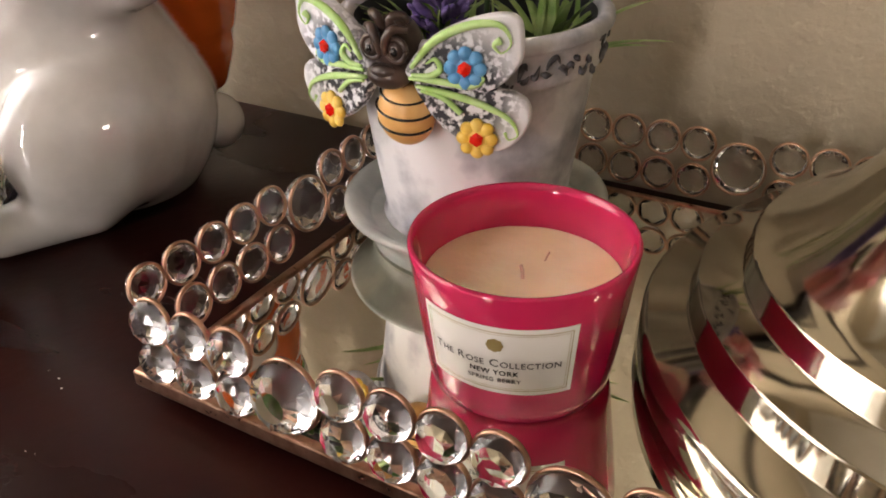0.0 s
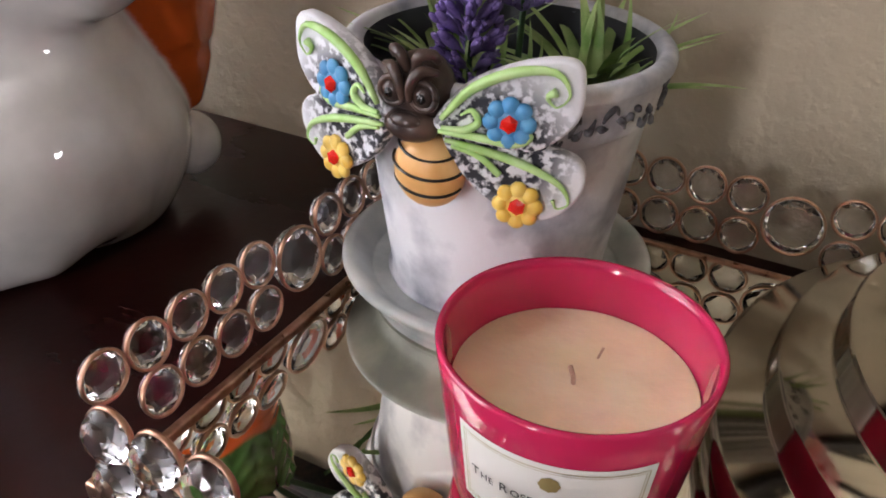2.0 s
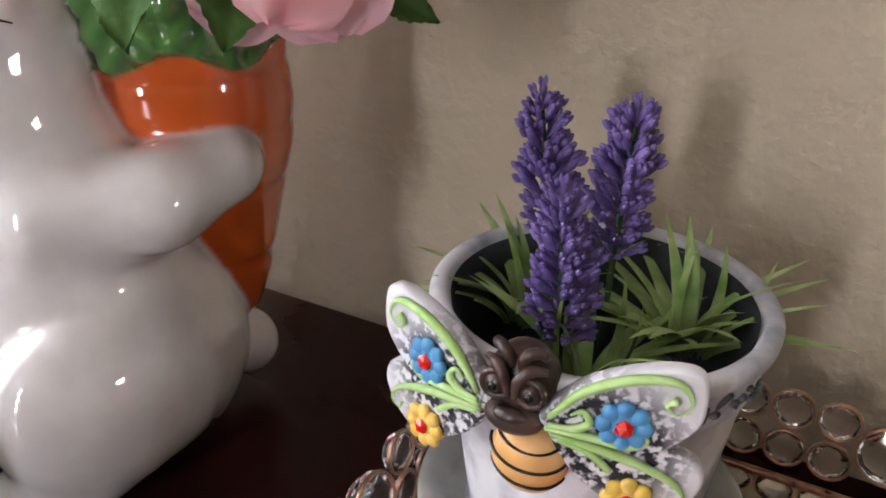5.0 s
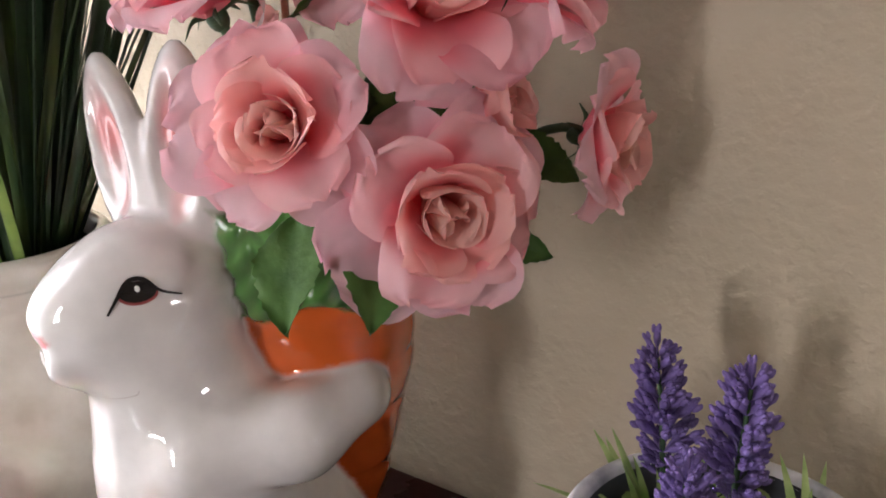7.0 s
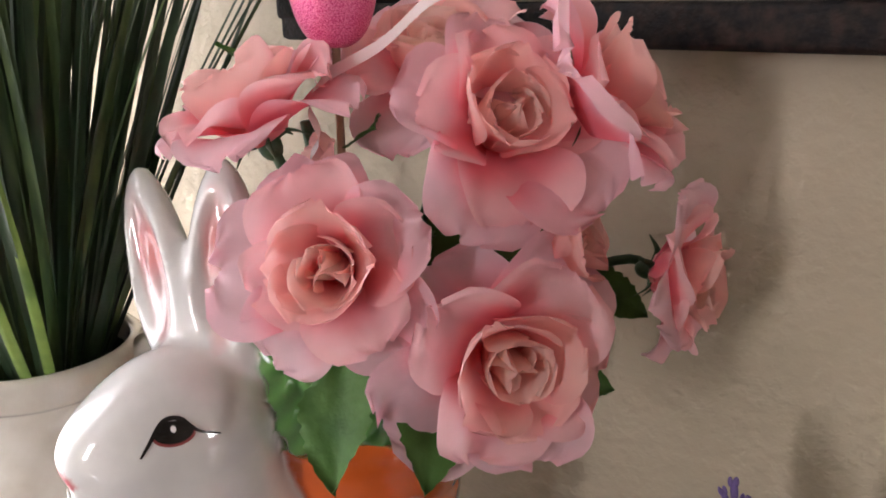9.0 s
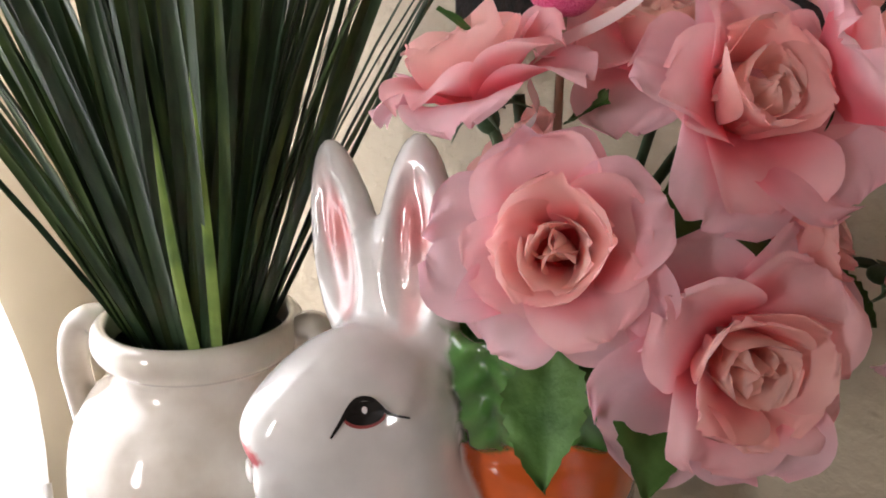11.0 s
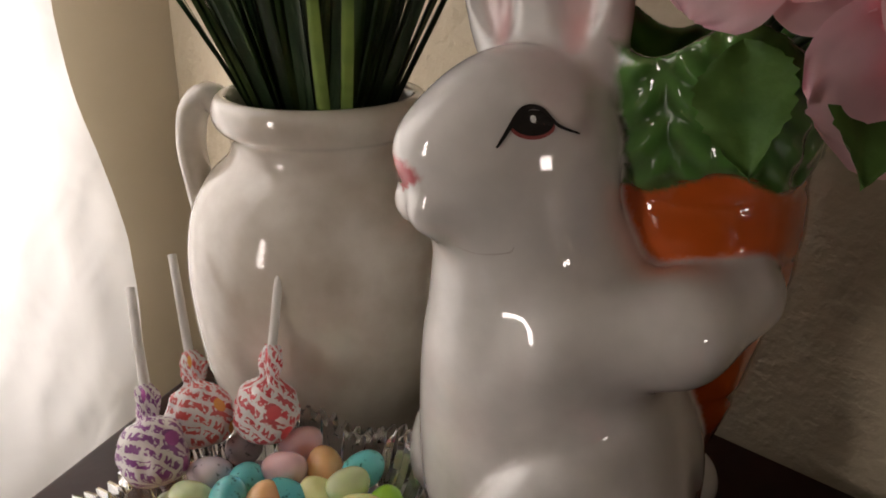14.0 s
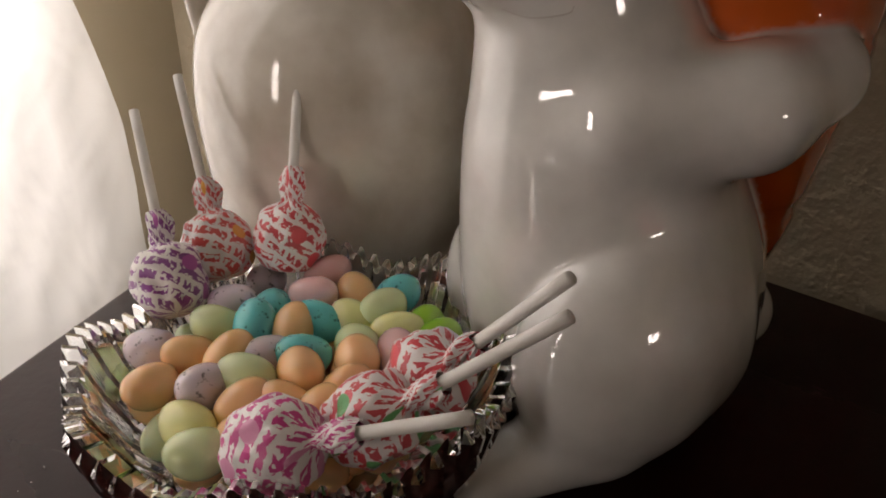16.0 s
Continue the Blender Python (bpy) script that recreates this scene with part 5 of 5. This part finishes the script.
# ---- silver stepped stand ----
silver = thing("silver_stand", (0.058, 0.283, MIRROR_Z), "polished silver stand with stepped foot and flared stem", "candle stand")
part("foot", lathe([(0, 0.0), (0.121, 0.0), (0.1265, 0.002), (0.1280, 0.006), (0.1268, 0.0175), (0.1255, 0.0188), (0.1245, 0.0192), (0.1115, 0.0222), (0.1104, 0.0230), (0.1092, 0.0325), (0.1082, 0.0337), (0.0950, 0.0366), (0.0940, 0.0374), (0.0930, 0.0460), (0.0920, 0.0472)], 128), SILVER, silver)
part("stem", lathe([(0.0920, 0.0472), (0.084, 0.0515), (0.071, 0.0625), (0.058, 0.079), (0.046, 0.100), (0.036, 0.125), (0.029, 0.15), (0.0235, 0.17), (0.0225, 0.2), (0.026, 0.225), (0.036, 0.25), (0.045, 0.262), (0.04, 0.262), (0.0, 0.255)], 96, 60), SILVER, silver)

# ---- crystal bowl with sweets ----
BOWL = Vector((-0.418, 0.160, 0.0))
bowl = thing("crystal_bowl", BOWL, "cut crystal bowl with a saw-toothed scalloped rim", "bowl")
N = 320
PROFILE = [(0.0, 0.006), (0.034, 0.006), (0.046, 0.012), (0.056, 0.024), (0.063, 0.038), (0.0665, 0.047), (0.0675, 0.050), (0.0725, 0.051), (0.0735, 0.046), (0.0720, 0.041), (0.0695, 0.034), (0.0665, 0.0275), (0.062, 0.020), (0.055, 0.0105), (0.043, 0.002), (0.04, 0.0), (0.0, 0.0)]


def bowl_wall(u, v):
    """Thick cut glass: a rim of square teeth on eight scallops, notches under it, lozenges below and fans inside."""
    a, i, j = 2 * math.pi * u, round(u * N), round(v * (len(PROFILE) - 1))
    r, z = PROFILE[j]
    wave = math.cos(8 * a)
    high = 1 if i % 4 < 2 else -1
    if 4 <= j <= 10:
        z += 0.0045 * wave * (1 if 5 <= j <= 8 else 0.5)
        r += 0.0012 * wave
    if j in (6, 7):
        z += 0.0017 * high
        r += 0.0007 * high
    if j in (8, 9):
        r += 0.0011 * (1 if (i + 2) % 4 < 2 else -1)
    if 10 <= j <= 13:
        r += 0.0014 * (1 if (i // 2 + 2 * j) % 4 < 2 else -1)
    if j in (3, 4, 5):
        r += 0.0005 * (1 if i % 8 < 4 else -1)
    return (r * math.cos(a), r * math.sin(a), z)


part("bowl_wall", grid_mesh(bowl_wall, N, len(PROFILE) - 1, True), BOWL_GLASS, bowl, "", False)

COLOURS = {"o": candy("candy_orange", (0.95, 0.58, 0.29), False), "l": candy("candy_lilac", (0.68, 0.6, 0.66), True), "t": candy("candy_teal", (0.14, 0.6, 0.62), True), "y": candy("candy_yellow", (0.82, 0.83, 0.4), False), "g": candy("candy_green", (0.3, 0.56, 0.05), False), "s": candy("candy_sage", (0.64, 0.74, 0.43), False), "p": candy("candy_pink", (0.88, 0.57, 0.57), False)}
NAMES = {"o": "orange", "l": "speckled lilac", "t": "speckled teal", "y": "pale yellow", "g": "bright green", "s": "pale green", "p": "pale pink"}
bean_meshes = {}
for key, mat in COLOURS.items():
    bm = ball((0, 0, 0), (0.0096, 0.0074, 0.0072), None, 20, 12)
    for v in bm.verts:
        v.co.z += 0.0012 * (v.co.x / 0.0096) ** 2
        v.co *= 1 - 0.05 * v.co.x / 0.0096
    me = bpy.data.meshes.new("jelly_bean")
    bm.to_mesh(me)
    bm.free()
    me.materials.append(mat)
    me.polygons.foreach_set("use_smooth", [True] * len(me.polygons))
    bean_meshes[key] = me


def bean(x, y, z, key, a, tip=0.0):
    ob = link("jelly_bean", bean_meshes[key], None)
    ob.matrix_world = pose(BOWL.x + x, BOWL.y + y, z, 0, tip, a)
    return tagged(ob, NAMES[key] + " jelly bean lying in the crystal bowl", "candy", "jelly beans in the bowl")


UPPER_X = (-34, -17, -21, -29, -6, -40, -50, -17, -27, -7, -30, -19, -5, 10, 1, -11, 2, 8, 2, 24, 33, 21, 30, 17, 27, 2, 8, 17, 19, 26, 34, 36, 41, 25, 12, 28, 43)
UPPER_Y = (-36, -46, -29, -14, -22, 0, 22, -5, 9, 4, 38, 23, 14, -4, -12, 37, 24, 34, 46, 39, 36, 28, 20, 13, 5, -38, -25, -33, -12, -23, -5, -16, 0, -53, -49, -41, -20)
UPPER_C = "loosollttoppttloystggypsolsoooooosyosoo"
for i, (x, y) in enumerate(zip(UPPER_X, UPPER_Y)):
    x, y = x / 1000, y / 1000
    d = math.hypot(x, y)
    bean(x * 0.95, y * 0.95, 0.0525 - 0.08 * max(0, d - 0.03) + rng.uniform(-0.002, 0.002), UPPER_C[i], rng.uniform(0, 360), rng.uniform(-25, 25))
for ring, n, z in ((0.0, 1, 0.039), (0.019, 6, 0.039), (0.037, 12, 0.038), (0.046, 16, 0.037), (0.012, 4, 0.026), (0.030, 10, 0.026), (0.02, 6, 0.014)):
    for i in range(n):
        a = 2 * math.pi * i / max(n, 1) + ring * 40
        bean(ring * math.cos(a), ring * math.sin(a), z, rng.choice("oooossyl"), rng.uniform(0, 360), rng.uniform(-20, 20))


def lollipop(place, tip, mat, label, seed):
    """Wrapped sweet with its twisted neck and paper stick."""
    gen = random.Random(seed)
    c, e = Vector(place), Vector(tip)
    l = thing("lollipop", place, label, "lollipop", "lollipops in the bowl")
    axis = (e - c).normalized()
    turn = axis.to_track_quat("Z", "Y").to_matrix().to_4x4()
    prof = [(0.0005, -0.0125), (0.006, -0.0122), (0.0098, -0.0095), (0.0114, -0.003), (0.0116, 0.003), (0.0098, 0.0085), (0.005, 0.0118), (0.0034, 0.0132), (0.0042, 0.017), (0.0046, 0.0215), (0.0030, 0.0255)]
    rows = smooth_line(prof, 34) * np.array((1.1, 1.04))
    s1 = gen.uniform(0, 50)

    def at(u, v):
        r, z = rows[round(v * 34)]
        a = 2 * math.pi * u
        neck = max(0, min(1, (z - 0.009) / 0.004))
        crease = 1 + (0.17 + 0.4 * neck) * noise.noise((2.6 * math.cos(a + 90 * z * neck) + s1, 2.6 * math.sin(a + 90 * z * neck), z * (140 - 90 * neck))) + 0.16 * neck * math.cos(2 * a + 120 * z)
        return (r * crease * math.cos(a), r * crease * math.sin(a) * (1 - 0.3 * neck), z)

    part("wrapper", grid_mesh(at, 40, 34, True), mat, l).matrix_local = turn
    part("stick", tube([Vector((0, 0, 0)), axis * (e - c).length * 0.5, axis * (e - c).length], 0.0019, 12, 6), STICK, l)
    return l


W_PURPLE = wrapper("wrapper_purple", (0.28, 0.06, 0.3), (0.5, 0.12, 0.42))
W_PEACH = wrapper("wrapper_peach", (0.72, 0.1, 0.1), (0.85, 0.42, 0.1))
W_RED = wrapper("wrapper_red", (0.66, 0.06, 0.08), (0.75, 0.1, 0.12))
W_GREEN = wrapper("wrapper_melon", (0.66, 0.06, 0.08), (0.12, 0.4, 0.14))
W_MAGENTA = wrapper("wrapper_magenta", (0.66, 0.05, 0.28), (0.75, 0.3, 0.5))
lollipop((-0.4735, 0.1465, 0.0605), (-0.5201, 0.1659, 0.1086), W_PURPLE, "lollipop in white and purple wrapper, standing in the bowl", 1)
lollipop((-0.4790, 0.1700, 0.0640), (-0.5186, 0.1853, 0.1188), W_PEACH, "lollipop in white, red and orange wrapper, standing in the bowl", 2)
lollipop((-0.4590, 0.1890, 0.0670), (-0.4752, 0.2138, 0.1339), W_RED, "lollipop in white and red wrapper, standing in the bowl", 3)
lollipop((-0.3642, 0.1688, 0.0600), (-0.3196, 0.1723, 0.1074), W_RED, "lollipop in white and red wrapper, leaning over the rim", 4)
lollipop((-0.3640, 0.1470, 0.0570), (-0.3169, 0.1694, 0.0993), W_GREEN, "lollipop in white, red and green wrapper, leaning over the rim", 5)
lollipop((-0.3745, 0.1215, 0.0570), (-0.3273, 0.1465, 0.0773), W_MAGENTA, "lollipop in white and magenta wrapper, leaning over the rim", 6)

# pale crumbs of dust on the dark table top
crumb = random.Random(41)
dust = bmesh.new()
for x, y, wide, deep, count in ((-0.275, 0.055, 0.06, 0.07, 34), (-0.50, 0.105, 0.03, 0.05, 14), (-0.30, 0.12, 0.05, 0.02, 10)):
    for _ in range(count):
        r = crumb.uniform(0.00018, 0.00055)
        ball((x + crumb.uniform(-wide, wide), y + crumb.uniform(-deep, deep), 0.5 * r), (r, r * crumb.uniform(0.5, 1.0), 0.55 * r), dust, 6, 4)
tagged(part("dust", dust, PAPER), "pale specks of dust on the dark table top", "dust", "", "stuff")
